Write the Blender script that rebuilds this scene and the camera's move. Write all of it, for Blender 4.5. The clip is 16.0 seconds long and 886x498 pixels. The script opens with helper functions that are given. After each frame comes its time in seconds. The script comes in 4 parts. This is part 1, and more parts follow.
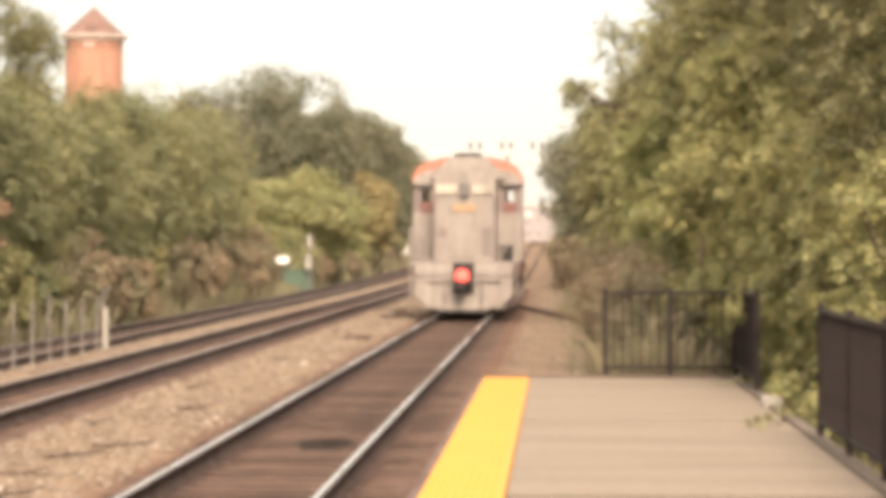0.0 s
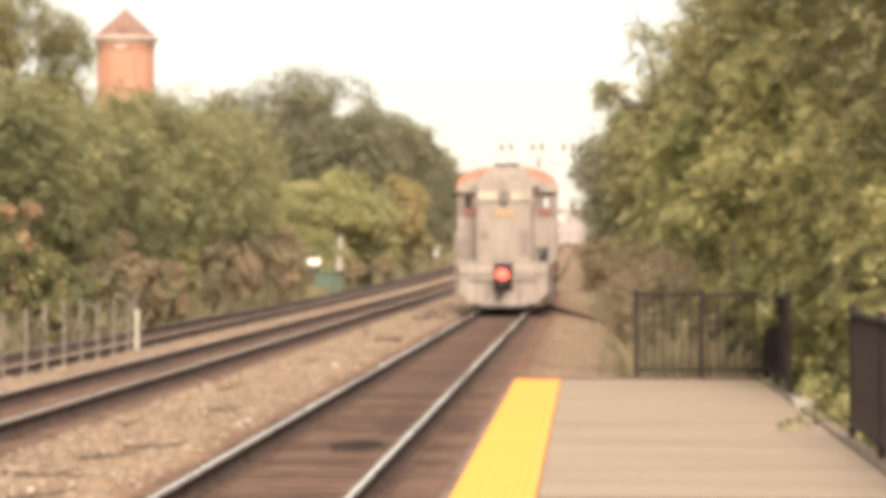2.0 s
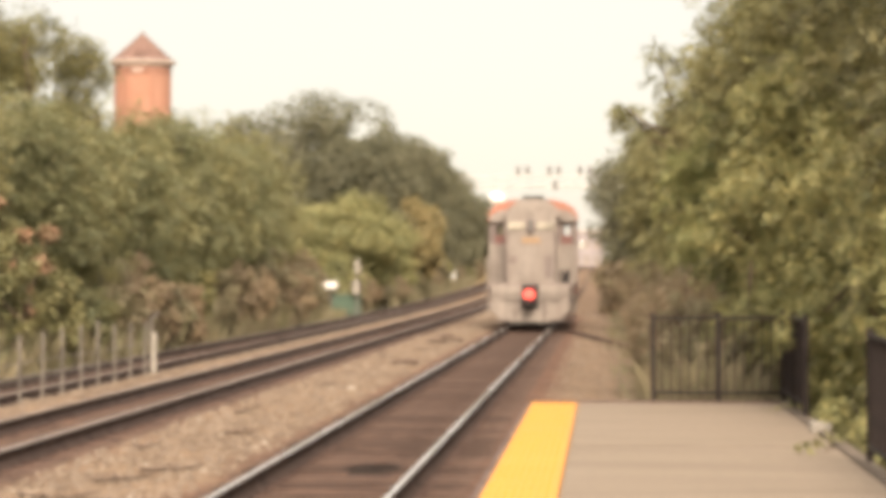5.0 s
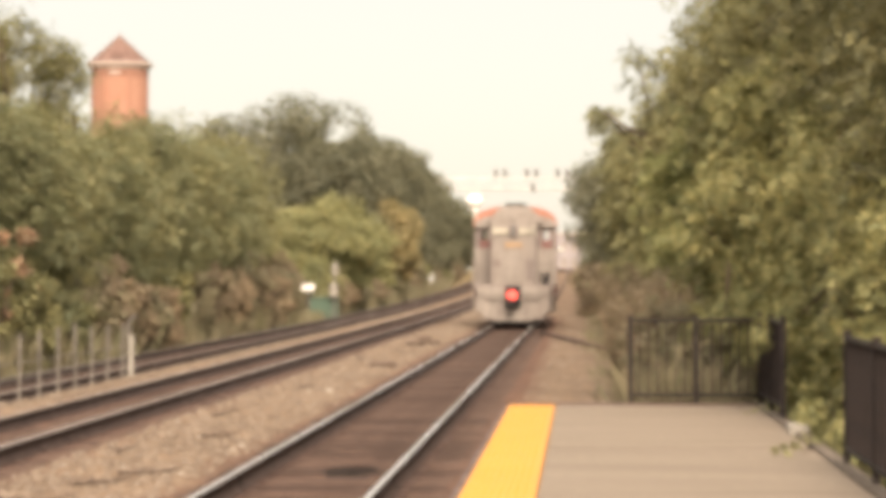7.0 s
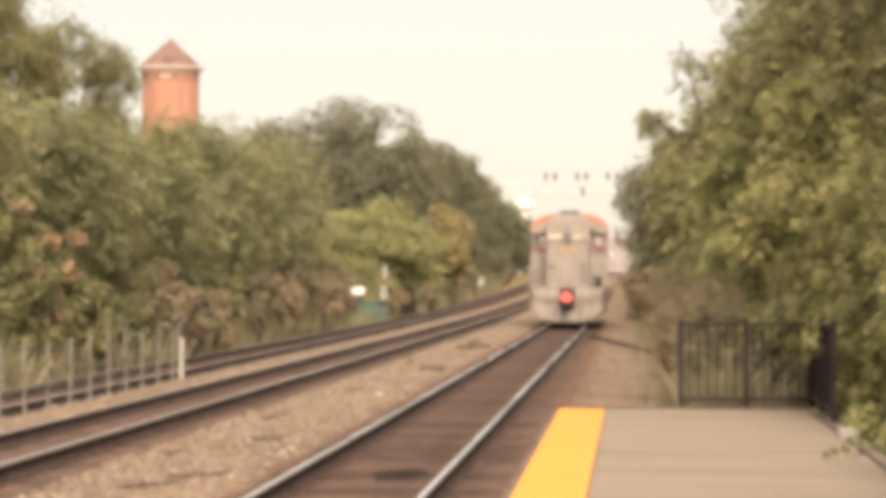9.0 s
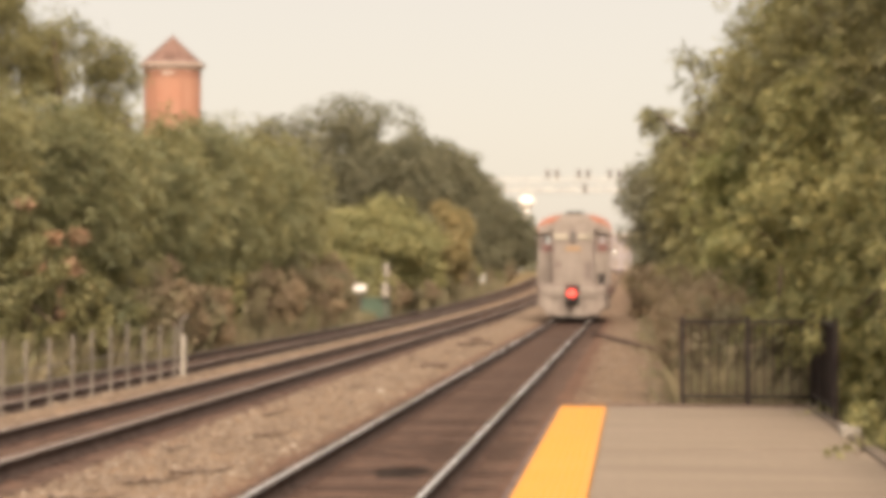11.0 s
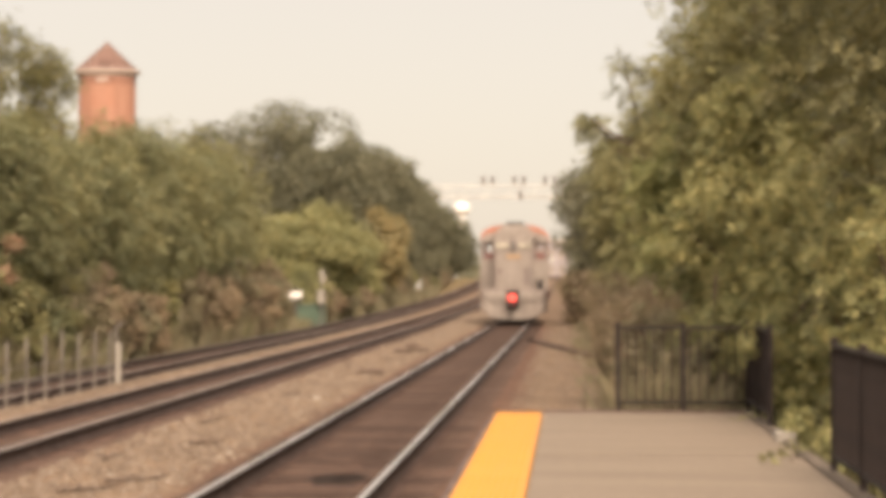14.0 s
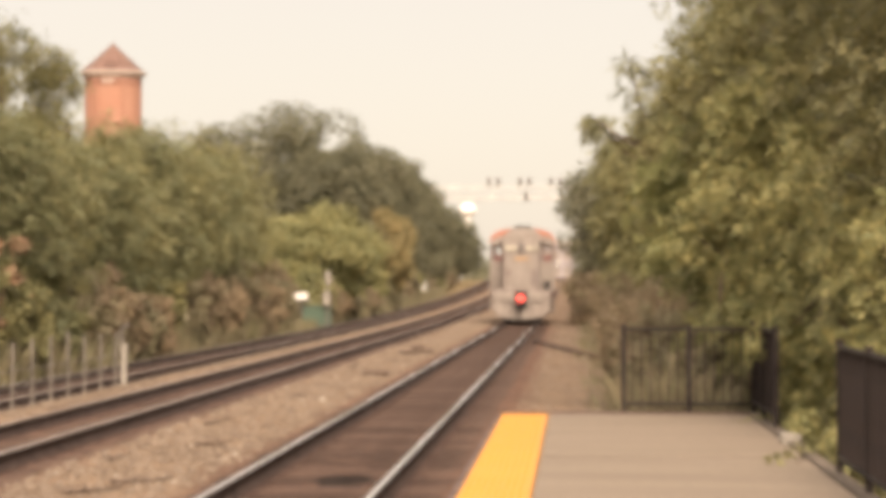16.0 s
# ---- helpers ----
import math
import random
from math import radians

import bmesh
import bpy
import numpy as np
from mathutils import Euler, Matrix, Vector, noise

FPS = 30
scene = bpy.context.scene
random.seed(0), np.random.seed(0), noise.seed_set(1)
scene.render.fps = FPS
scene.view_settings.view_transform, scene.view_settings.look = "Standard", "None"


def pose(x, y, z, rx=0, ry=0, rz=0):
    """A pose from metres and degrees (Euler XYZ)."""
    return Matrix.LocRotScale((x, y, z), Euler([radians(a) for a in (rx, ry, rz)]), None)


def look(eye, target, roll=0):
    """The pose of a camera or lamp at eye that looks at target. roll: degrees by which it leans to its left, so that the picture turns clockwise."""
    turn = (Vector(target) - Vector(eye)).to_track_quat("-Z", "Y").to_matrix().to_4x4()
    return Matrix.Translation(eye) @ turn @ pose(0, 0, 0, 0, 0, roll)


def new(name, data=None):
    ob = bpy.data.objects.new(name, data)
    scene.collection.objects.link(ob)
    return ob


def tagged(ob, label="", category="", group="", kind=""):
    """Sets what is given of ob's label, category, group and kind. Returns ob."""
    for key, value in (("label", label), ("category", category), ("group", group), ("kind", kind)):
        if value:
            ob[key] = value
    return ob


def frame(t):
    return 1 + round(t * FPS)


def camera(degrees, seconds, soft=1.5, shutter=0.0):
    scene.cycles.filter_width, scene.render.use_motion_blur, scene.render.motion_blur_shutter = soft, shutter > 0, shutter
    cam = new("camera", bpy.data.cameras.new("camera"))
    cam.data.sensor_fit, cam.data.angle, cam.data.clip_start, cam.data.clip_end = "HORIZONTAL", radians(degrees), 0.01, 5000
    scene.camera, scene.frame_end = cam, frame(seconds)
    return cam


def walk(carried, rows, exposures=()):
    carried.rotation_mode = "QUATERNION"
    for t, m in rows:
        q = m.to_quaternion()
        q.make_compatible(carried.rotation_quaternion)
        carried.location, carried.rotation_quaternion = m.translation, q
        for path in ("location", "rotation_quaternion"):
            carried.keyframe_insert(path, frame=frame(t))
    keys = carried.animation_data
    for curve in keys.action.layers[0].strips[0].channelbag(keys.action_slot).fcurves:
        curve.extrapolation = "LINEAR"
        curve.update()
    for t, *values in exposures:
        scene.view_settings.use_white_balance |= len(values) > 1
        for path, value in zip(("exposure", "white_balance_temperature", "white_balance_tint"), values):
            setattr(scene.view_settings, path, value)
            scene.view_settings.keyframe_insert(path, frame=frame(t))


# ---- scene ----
cam = camera(19.76, 16.0, soft=7.0)
PATH = [
    (0.0, pose(0, 0, 1.63, 89.936, 0.003, 2.456)),
    (0.5, pose(0, 0, 1.63, 90.013, 0.068, 2.761)),
    (1.0, pose(0, 0, 1.63, 90.090, -0.003, 2.536)),
    (1.5, pose(0, 0, 1.63, 90.331, -0.049, 3.115)),
    (2.0, pose(0, 0, 1.63, 89.976, -0.010, 3.154)),
    (2.5, pose(0, 0, 1.63, 90.473, 0.011, 3.101)),
    (3.0, pose(0, 0, 1.63, 90.558, 0.011, 3.720)),
    (3.5, pose(0, 0, 1.63, 90.743, 0.039, 3.421)),
    (4.0, pose(0, 0, 1.63, 90.556, 0.033, 3.389)),
    (4.2, pose(0, 0, 1.63, 90.521, 0.026, 3.577)),
    (6.3, pose(0, 0, 1.63, 90.468, -0.002, 3.354)),
    (6.5, pose(0, 0, 1.63, 90.444, 0.098, 3.380)),
    (7.0, pose(0, 0, 1.63, 90.553, 0.017, 3.026)),
    (7.5, pose(0, 0, 1.63, 90.436, 0.036, 3.419)),
    (8.0, pose(0, 0, 1.63, 90.826, -0.035, 3.953)),
    (8.5, pose(0, 0, 1.63, 90.709, -0.085, 3.915)),
    (8.7, pose(0, 0, 1.63, 90.637, -0.041, 4.145)),
    (10.8, pose(0, 0, 1.63, 90.622, -0.002, 4.130)),
    (11.0, pose(0, 0, 1.63, 90.569, -0.103, 4.187)),
    (11.5, pose(0, 0, 1.63, 90.516, -0.067, 3.614)),
    (12.0, pose(0, 0, 1.63, 90.478, -0.009, 3.018)),
    (12.5, pose(0, 0, 1.63, 90.285, 0.018, 3.529)),
    (13.0, pose(0, 0, 1.63, 90.646, -0.024, 3.344)),
    (13.5, pose(0, 0, 1.63, 90.609, 0.036, 2.512)),
    (14.0, pose(0, 0, 1.63, 90.718, -0.001, 2.743)),
    (14.5, pose(0, 0, 1.63, 90.973, 0.010, 2.570)),
    (15.0, pose(0, 0, 1.63, 91.252, -0.026, 3.064)),
    (15.5, pose(0, 0, 1.63, 90.818, -0.004, 2.673)),
    (16.0, pose(0, 0, 1.63, 90.750, -0.021, 2.871)),
]

walk(cam, PATH, exposures=[(0.0, 1.83, 6500, 12), (3.0, 1.8, 6500, 11), (4.2, 1.68, 6500, 11), (7.0, 1.6, 6500, 11),
                           (8.7, 1.6, 6580, 12), (11.0, 1.34, 6770, 14), (13.0, 1.32, 6770, 15), (14.5, 1.36, 6770, 15), (16.0, 1.44, 6770, 15)])

# ---- light: hazy sky, veiled sun behind the camera, over its shoulder ----
SUN_AZ, SUN_EL = 171.0, 35.0    # degrees clockwise from +Y, and above the horizon
world = bpy.data.worlds.new("world")
scene.world = world
world.use_nodes = True
wn = world.node_tree
sky = wn.nodes.new("ShaderNodeTexSky")
sky.sky_type = "NISHITA"
sky.sun_disc = False
sky.sun_elevation, sky.sun_rotation = radians(SUN_EL), radians(SUN_AZ)
sky.air_density, sky.dust_density, sky.ozone_density = 1.0, 1.5, 1.0
haze = wn.nodes.new("ShaderNodeMix")     # thin even cloud veils the blue
haze.data_type = "RGBA"
haze.inputs[0].default_value = 0.88
haze.inputs[7].default_value = (3.35, 3.0, 2.48, 1)
up = wn.nodes.new("ShaderNodeTexCoord")
high = wn.nodes.new("ShaderNodeSeparateXYZ")
wn.links.new(up.outputs["Generated"], high.inputs[0])
dome = wn.nodes.new("ShaderNodeMapRange")    # an overcast dome: the zenith well over twice as bright as the horizon
dome.inputs["To Min"].default_value, dome.inputs["To Max"].default_value = 0.097, 0.32
dome.inputs["From Min"].default_value = 0.11
wn.links.new(high.outputs[2], dome.inputs[0])
wn.links.new(dome.outputs[0], wn.nodes["Background"].inputs[1])
wn.links.new(sky.outputs[0], haze.inputs[6])
wn.links.new(haze.outputs[2], wn.nodes["Background"].inputs[0])
sun_data = bpy.data.lights.new("sun", "SUN")
sun_data.energy, sun_data.angle, sun_data.color = 2.85, radians(24.0), (1.0, 0.86, 0.71)
sun = new("sun", sun_data)
a, e = radians(SUN_AZ), radians(SUN_EL)
sun.matrix_world = look((math.sin(a) * math.cos(e) * 50, math.cos(a) * math.cos(e) * 50, math.sin(e) * 50), (0, 0, 0))


# ---- materials ----
def nodes_of(name):
    m = bpy.data.materials.new(name)
    m.use_nodes = True
    return m, m.node_tree, m.node_tree.nodes["Principled BSDF"]


def ramp(nt, fac, stops):
    r = nt.nodes.new("ShaderNodeValToRGB")
    while len(r.color_ramp.elements) < len(stops):
        r.color_ramp.elements.new(0.5)
    for el, (p, c) in zip(r.color_ramp.elements, stops):
        el.position, el.color = p, (*c, 1)
    nt.links.new(fac, r.inputs[0])
    return r.outputs[0]


def noise_of(nt, scale, detail=4.0, stretch=None):
    tc = nt.nodes.new("ShaderNodeTexCoord")
    n = nt.nodes.new("ShaderNodeTexNoise")
    n.inputs["Scale"].default_value, n.inputs["Detail"].default_value = scale, detail
    if stretch:
        mp = nt.nodes.new("ShaderNodeMapping")
        mp.inputs["Scale"].default_value = stretch
        nt.links.new(tc.outputs["Object"], mp.inputs[0])
        nt.links.new(mp.outputs[0], n.inputs["Vector"])
    else:
        nt.links.new(tc.outputs["Object"], n.inputs["Vector"])
    return n.outputs[0]


def mix(nt, fac, one, two, mode="MIX"):
    m = nt.nodes.new("ShaderNodeMix")
    m.data_type, m.blend_type = "RGBA", mode
    for sock, val in ((m.inputs[0], fac), (m.inputs[6], one), (m.inputs[7], two)):
        if hasattr(val, "links"):
            nt.links.new(val, sock)
        elif isinstance(val, tuple):
            sock.default_value = (*val, 1)
        else:
            sock.default_value = val
    return m.outputs[2]


def surface(name, light, dark, grain=8.0, patch=0.6, rough=0.8, metal=0.0, bump=0.3, stretch=None, stain=None, vary=0.0, shine=0.25):
    """A worn surface: grain between two colours, large stains, fine relief."""
    m, nt, p = nodes_of(name)
    g = noise_of(nt, grain, 6, stretch)
    c = ramp(nt, g, [(0.3, dark), (0.7, light)])
    big = noise_of(nt, patch, 3, stretch)
    st = stain or tuple(v * 0.6 for v in dark)
    f = ramp(nt, big, [(0.45, (0, 0, 0)), (0.72, (0.7, 0.7, 0.7))])
    c = mix(nt, f, c, st)
    if vary:
        oi = nt.nodes.new("ShaderNodeObjectInfo")
        v = ramp(nt, oi.outputs["Random"], [(0, (1 - vary,) * 3), (1, (1 + vary,) * 3)])
        c = mix(nt, 1.0, c, v, "MULTIPLY")
    nt.links.new(c, p.inputs["Base Color"])
    rr = ramp(nt, big, [(0.3, (max(rough - 0.1, 0.03),) * 3), (0.7, (min(rough + 0.12, 1),) * 3)])
    nt.links.new(rr, p.inputs["Roughness"])
    p.inputs["Metallic"].default_value = metal
    p.inputs["Specular IOR Level"].default_value = shine
    if bump:
        b = nt.nodes.new("ShaderNodeBump")
        b.inputs["Strength"].default_value, b.inputs["Distance"].default_value = bump, 0.02
        nt.links.new(g, b.inputs["Height"])
        nt.links.new(b.outputs[0], p.inputs["Normal"])
    return m


def foliage(name, shades, through_light=0.38):
    """Leaves: each its own shade, larger drifts of tone over the crown, light through the blade."""
    m, nt, p = nodes_of(name)
    geo = nt.nodes.new("ShaderNodeNewGeometry")
    c = ramp(nt, geo.outputs["Random Per Island"], [(i / (len(shades) - 1), s) for i, s in enumerate(shades)])
    big = noise_of(nt, 0.55, 3)
    v = ramp(nt, big, [(0.3, (0.8, 0.82, 0.8)), (0.7, (1.2, 1.15, 1.1))])
    c = mix(nt, 1.0, c, v, "MULTIPLY")
    nt.links.new(c, p.inputs["Base Color"])
    p.inputs["Roughness"].default_value = 0.65
    p.inputs["Specular IOR Level"].default_value = 0.5
    tr = nt.nodes.new("ShaderNodeBsdfTranslucent")
    nt.links.new(c, tr.inputs[0])
    ms = nt.nodes.new("ShaderNodeMixShader")
    ms.inputs[0].default_value = through_light
    nt.links.new(p.outputs[0], ms.inputs[1])
    nt.links.new(tr.outputs[0], ms.inputs[2])
    nt.links.new(ms.outputs[0], nt.nodes["Material Output"].inputs[0])
    return m


def ground_material():
    """Gravel that is rust-brown round the rails, tan between the tracks, dry earth and grass beyond."""
    m, nt, p = nodes_of("gravel_ground")
    tc = nt.nodes.new("ShaderNodeTexCoord")
    vor = nt.nodes.new("ShaderNodeTexVoronoi")
    vor.inputs["Scale"].default_value = 17
    nt.links.new(tc.outputs["Object"], vor.inputs["Vector"])
    cell = nt.nodes.new("ShaderNodeSeparateColor")
    nt.links.new(vor.outputs["Color"], cell.inputs[0])
    tan = ramp(nt, cell.outputs[0], [(0.0, (0.1, 0.071, 0.049)), (0.5, (0.152, 0.107, 0.072)), (1.0, (0.21, 0.149, 0.1))])
    rust = ramp(nt, cell.outputs[1], [(0.0, (0.078, 0.045, 0.032)), (1.0, (0.135, 0.08, 0.055))])
    earth = ramp(nt, noise_of(nt, 2.5, 6), [(0.3, (0.07, 0.06, 0.025)), (0.7, (0.24, 0.17, 0.09))])
    sep = nt.nodes.new("ShaderNodeSeparateXYZ")
    nt.links.new(tc.outputs["Object"], sep.inputs[0])
    wob = nt.nodes.new("ShaderNodeMath")
    wob.operation = "MULTIPLY_ADD"
    nt.links.new(noise_of(nt, 1.3, 5), wob.inputs[0])
    wob.inputs[1].default_value = 0.9
    nt.links.new(sep.outputs[0], wob.inputs[2])
    band = nt.nodes.new("ShaderNodeMapRange")
    band.inputs["From Min"].default_value, band.inputs["From Max"].default_value = -16.0, 4.0
    nt.links.new(wob.outputs[0], band.inputs[0])
    pos = lambda x: (x + 0.45 + 16) / 20
    k0, k1 = (0, 0, 0), (1, 1, 1)
    fac = ramp(nt, band.outputs[0], [(pos(-12.9), k0), (pos(-12.5), k1), (pos(-10.0), k1), (pos(-9.6), k0), (pos(-8.35), k0), (pos(-8.0), k1),
                                     (pos(-5.8), k1), (pos(-5.3), k0), (pos(-4.15), k0), (pos(-3.7), k1), (pos(-1.0), k1), (pos(-0.55), k0)])
    side = ramp(nt, band.outputs[0], [(pos(-13.4), k1), (pos(-12.7), k0), (pos(1.2), k0), (pos(2.2), k1)])
    blot = ramp(nt, noise_of(nt, 0.8, 5), [(0.35, (0.72, 0.7, 0.7)), (0.65, (1.15, 1.1, 1.05))])
    # beyond the platform's straight the near track lies in fresh tan ballast
    fresh = nt.nodes.new("ShaderNodeMapRange")
    fresh.inputs["From Min"].default_value, fresh.inputs["From Max"].default_value = 112.0, 126.0
    nt.links.new(sep.outputs[1], fresh.inputs[0])
    own = ramp(nt, band.outputs[0], [(pos(-4.6), k0), (pos(-4.3), k1)])
    fac = mix(nt, mix(nt, 1.0, own, fresh.outputs[0], "MULTIPLY"), fac, (0.15, 0.15, 0.15))
    c = mix(nt, fac, tan, rust)
    c = mix(nt, side, c, earth)
    c = mix(nt, 1.0, c, blot, "MULTIPLY")
    nt.links.new(c, p.inputs["Base Color"])
    p.inputs["Roughness"].default_value = 0.95
    p.inputs["Specular IOR Level"].default_value = 0.1
    b = nt.nodes.new("ShaderNodeBump")
    b.inputs["Strength"].default_value, b.inputs["Distance"].default_value = 0.6, 0.04
    nt.links.new(vor.outputs["Distance"], b.inputs["Height"])
    nt.links.new(b.outputs[0], p.inputs["Normal"])
    return m


def stone_material():
    m, nt, p = nodes_of("loose_stone")
    geo = nt.nodes.new("ShaderNodeNewGeometry")
    c = ramp(nt, geo.outputs["Random Per Island"], [(0.0, (0.095, 0.066, 0.046)), (0.5, (0.15, 0.107, 0.072)), (0.97, (0.205, 0.149, 0.1)), (1.0, (0.42, 0.37, 0.3))])
    c = mix(nt, 0.35, c, ramp(nt, noise_of(nt, 25, 4), [(0.3, (0.08, 0.056, 0.04)), (0.7, (0.3, 0.235, 0.18))]))
    nt.links.new(c, p.inputs["Base Color"])
    p.inputs["Roughness"].default_value = 0.9
    return m


def glow(name, colour, strength):
    m, nt, p = nodes_of(name)
    p.inputs["Base Color"].default_value = (*colour, 1)
    p.inputs["Emission Color"].default_value = (*colour, 1)
    p.inputs["Emission Strength"].default_value = strength
    p.inputs["Roughness"].default_value = 0.3
    return m


def glass_material():
    m, nt, p = nodes_of("window_glass")
    p.inputs["Base Color"].default_value = (1, 1, 1, 1)
    p.inputs["Transmission Weight"].default_value = 1.0
    p.inputs["Roughness"].default_value = 0.03
    p.inputs["IOR"].default_value = 1.05
    return m


M_GROUND = ground_material()
M_STONE = stone_material()
M_CONCRETE = surface("platform_concrete", (0.203, 0.157, 0.114), (0.127, 0.098, 0.072), 22, 0.6, 0.88, 0, 0.2, (0.45, 1.9, 1), (0.13, 0.101, 0.073), 0.05)
M_CONCRETE_PALE = surface("pale_concrete", (0.32, 0.285, 0.235), (0.22, 0.195, 0.165), 20, 2, 0.9)
M_KERB = surface("weathered_kerb_timber", (0.13, 0.1, 0.075), (0.075, 0.057, 0.043), 12, 1.2, 0.9, 0, 0.4, (2, 0.3, 1))
M_EDGE = surface("rusty_edge_beam", (0.105, 0.068, 0.055), (0.065, 0.042, 0.034), 12, 1.5, 0.8)
M_YELLOW = surface("yellow_tactile_paving", (0.47, 0.195, 0.018), (0.42, 0.174, 0.016), 30, 0.9, 0.6, 0, 0.1, None, (0.45, 0.205, 0.03), 0.03)
M_RAIL = surface("rusty_rail_steel", (0.06, 0.036, 0.027), (0.03, 0.019, 0.015), 15, 2, 0.85, 0.0, 0.2)
M_RAIL_TOP = surface("polished_rail_head", (0.9, 0.88, 0.84), (0.8, 0.78, 0.74), 3, 0.5, 0.26, 1.0, 0.05, (1, 0.3, 1), (0.3, 0.25, 0.21))
M_RAIL_DULL = surface("dull_rail_head", (0.5, 0.45, 0.4), (0.38, 0.33, 0.29), 3, 0.5, 0.5, 0.8, 0.05, (1, 0.05, 1), (0.28, 0.22, 0.18))
M_TIE = surface("creosoted_timber", (0.095, 0.062, 0.047), (0.052, 0.033, 0.025), 9, 1.2, 0.85, 0, 0.5, (0.3, 3, 1), None, 0.3, shine=0.1)
M_PLATE = surface("tie_plate_steel", (0.1, 0.06, 0.045), (0.05, 0.03, 0.025), 20, 3, 0.75, 0.4)
M_FENCE = surface("dark_bronze_paint", (0.026, 0.018, 0.015), (0.014, 0.01, 0.009), 20, 1, 0.7, 0.0, 0.05, shine=0.15)
M_GALV = surface("weathered_galvanised_steel", (0.22, 0.19, 0.16), (0.15, 0.13, 0.11), 25, 3, 0.6, 0.3)
M_WHITE = surface("weathered_white_paint", (0.78, 0.75, 0.69), (0.62, 0.58, 0.52), 14, 2, 0.6)
M_BRICK = surface("orange_brick", (0.315, 0.17, 0.115), (0.25, 0.128, 0.088), 4, 0.25, 0.85, 0, 0.2, None, (0.27, 0.125, 0.08), 0.1)
M_BRICK_DARK = surface("dark_brick", (0.28, 0.145, 0.1), (0.22, 0.11, 0.078), 5, 0.3, 0.9)
M_STUCCO = surface("pale_stucco", (0.3, 0.26, 0.255), (0.24, 0.21, 0.205), 2, 0.3, 0.9)
M_ROOF = surface("brown_roof_tile", (0.17, 0.1, 0.075), (0.115, 0.066, 0.052), 3, 0.4, 0.8, 0, 0.3)
M_CORNICE = surface("pale_stone_cornice", (0.46, 0.38, 0.32), (0.36, 0.29, 0.25), 3, 0.4, 0.85)
M_GREEN_BOX = surface("green_cabinet_paint", (0.075, 0.11, 0.075), (0.055, 0.082, 0.056), 5, 1, 0.5)
M_BARK = surface("bark", (0.13, 0.095, 0.065), (0.06, 0.043, 0.03), 9, 1.5, 0.95, 0, 0.8, (1, 1, 0.25))
M_TWIG = surface("dead_stick", (0.09, 0.06, 0.042), (0.05, 0.033, 0.025), 15, 3, 0.9)
# signal bridge steel and heads: distance haze put in as paler greys
M_SIGNAL = surface("haze_paled_signal_steel", (0.6, 0.56, 0.5), (0.5, 0.46, 0.41), 5, 0.7, 0.6, 0.3)
M_SIGNAL_DARK = surface("haze_paled_signal_head", (0.17, 0.15, 0.135), (0.12, 0.105, 0.095), 8, 1, 0.6)
M_GREY = surface("faded_grey_loco_paint", (0.25, 0.212, 0.178), (0.165, 0.137, 0.115), 5.5, 1.6, 0.55, 0, 0.08, (1, 1, 0.35), (0.18, 0.145, 0.12))
M_GREY_DARK = surface("sooty_grey_loco_paint", (0.185, 0.145, 0.125), (0.125, 0.095, 0.082), 4, 0.8, 0.6, 0, 0.08, (1, 1, 0.4), (0.12, 0.1, 0.09))
M_RED = surface("faded_orange_red_paint", (0.31, 0.135, 0.09), (0.24, 0.105, 0.07), 4, 0.9, 0.5, 0, 0.05, None, (0.36, 0.12, 0.07))
M_MAROON = surface("maroon_loco_paint", (0.175, 0.075, 0.06), (0.12, 0.055, 0.046), 4, 0.8, 0.55, 0, 0.05, (1, 1, 0.4), (0.12, 0.06, 0.05))
M_BLACK = surface("greasy_black_steel", (0.03, 0.026, 0.024), (0.016, 0.014, 0.013), 12, 1.5, 0.6, 0.3, 0.2)
M_OIL = surface("oil_soaked_ballast", (0.03, 0.022, 0.018), (0.018, 0.013, 0.011), 30, 4, 0.95, 0, 0.8, shine=0.02)
M_CREAM = surface("cream_number_board", (0.36, 0.32, 0.25), (0.29, 0.255, 0.2), 10, 2, 0.5)
M_GOLD = surface("orange_lettering_paint", (0.31, 0.2, 0.11), (0.26, 0.17, 0.1), 10, 2, 0.5)
M_STEEL = surface("wheel_steel", (0.3, 0.26, 0.23), (0.18, 0.15, 0.13), 10, 2, 0.45, 0.8)
M_LAMP_RED = glow("red_marker_lens", (1.0, 0.085, 0.06), 0.65)
M_LENS = surface("lamp_lens_off", (0.16, 0.15, 0.14), (0.11, 0.105, 0.1), 10, 3, 0.2)
M_MIRROR = surface("mirror_glass", (0.9, 0.9, 0.9), (0.88, 0.88, 0.88), 3, 1, 0.06, 1.0, 0)
M_GLASS = glass_material()
L_OLIVE = foliage("olive_leaves", [(0.12, 0.122, 0.055), (0.165, 0.16, 0.07), (0.212, 0.196, 0.085), (0.265, 0.23, 0.102)])
L_GREEN = foliage("green_leaves", [(0.098, 0.11, 0.051), (0.132, 0.14, 0.066), (0.17, 0.167, 0.079), (0.21, 0.189, 0.093)])
L_DARK = foliage("dark_leaves", [(0.098, 0.098, 0.058), (0.13, 0.126, 0.073), (0.168, 0.155, 0.092)])
L_YELLOW = foliage("yellow_green_leaves", [(0.138, 0.14, 0.06), (0.193, 0.19, 0.078), (0.25, 0.234, 0.098), (0.305, 0.273, 0.12)])
# olive leaves again, brighter and yellower: sunlight put into the leaf colour
L_SUNLIT = foliage("sun_brightened_olive_leaves", [(0.14, 0.147, 0.06), (0.205, 0.2, 0.082), (0.275, 0.255, 0.105), (0.36, 0.315, 0.13)])
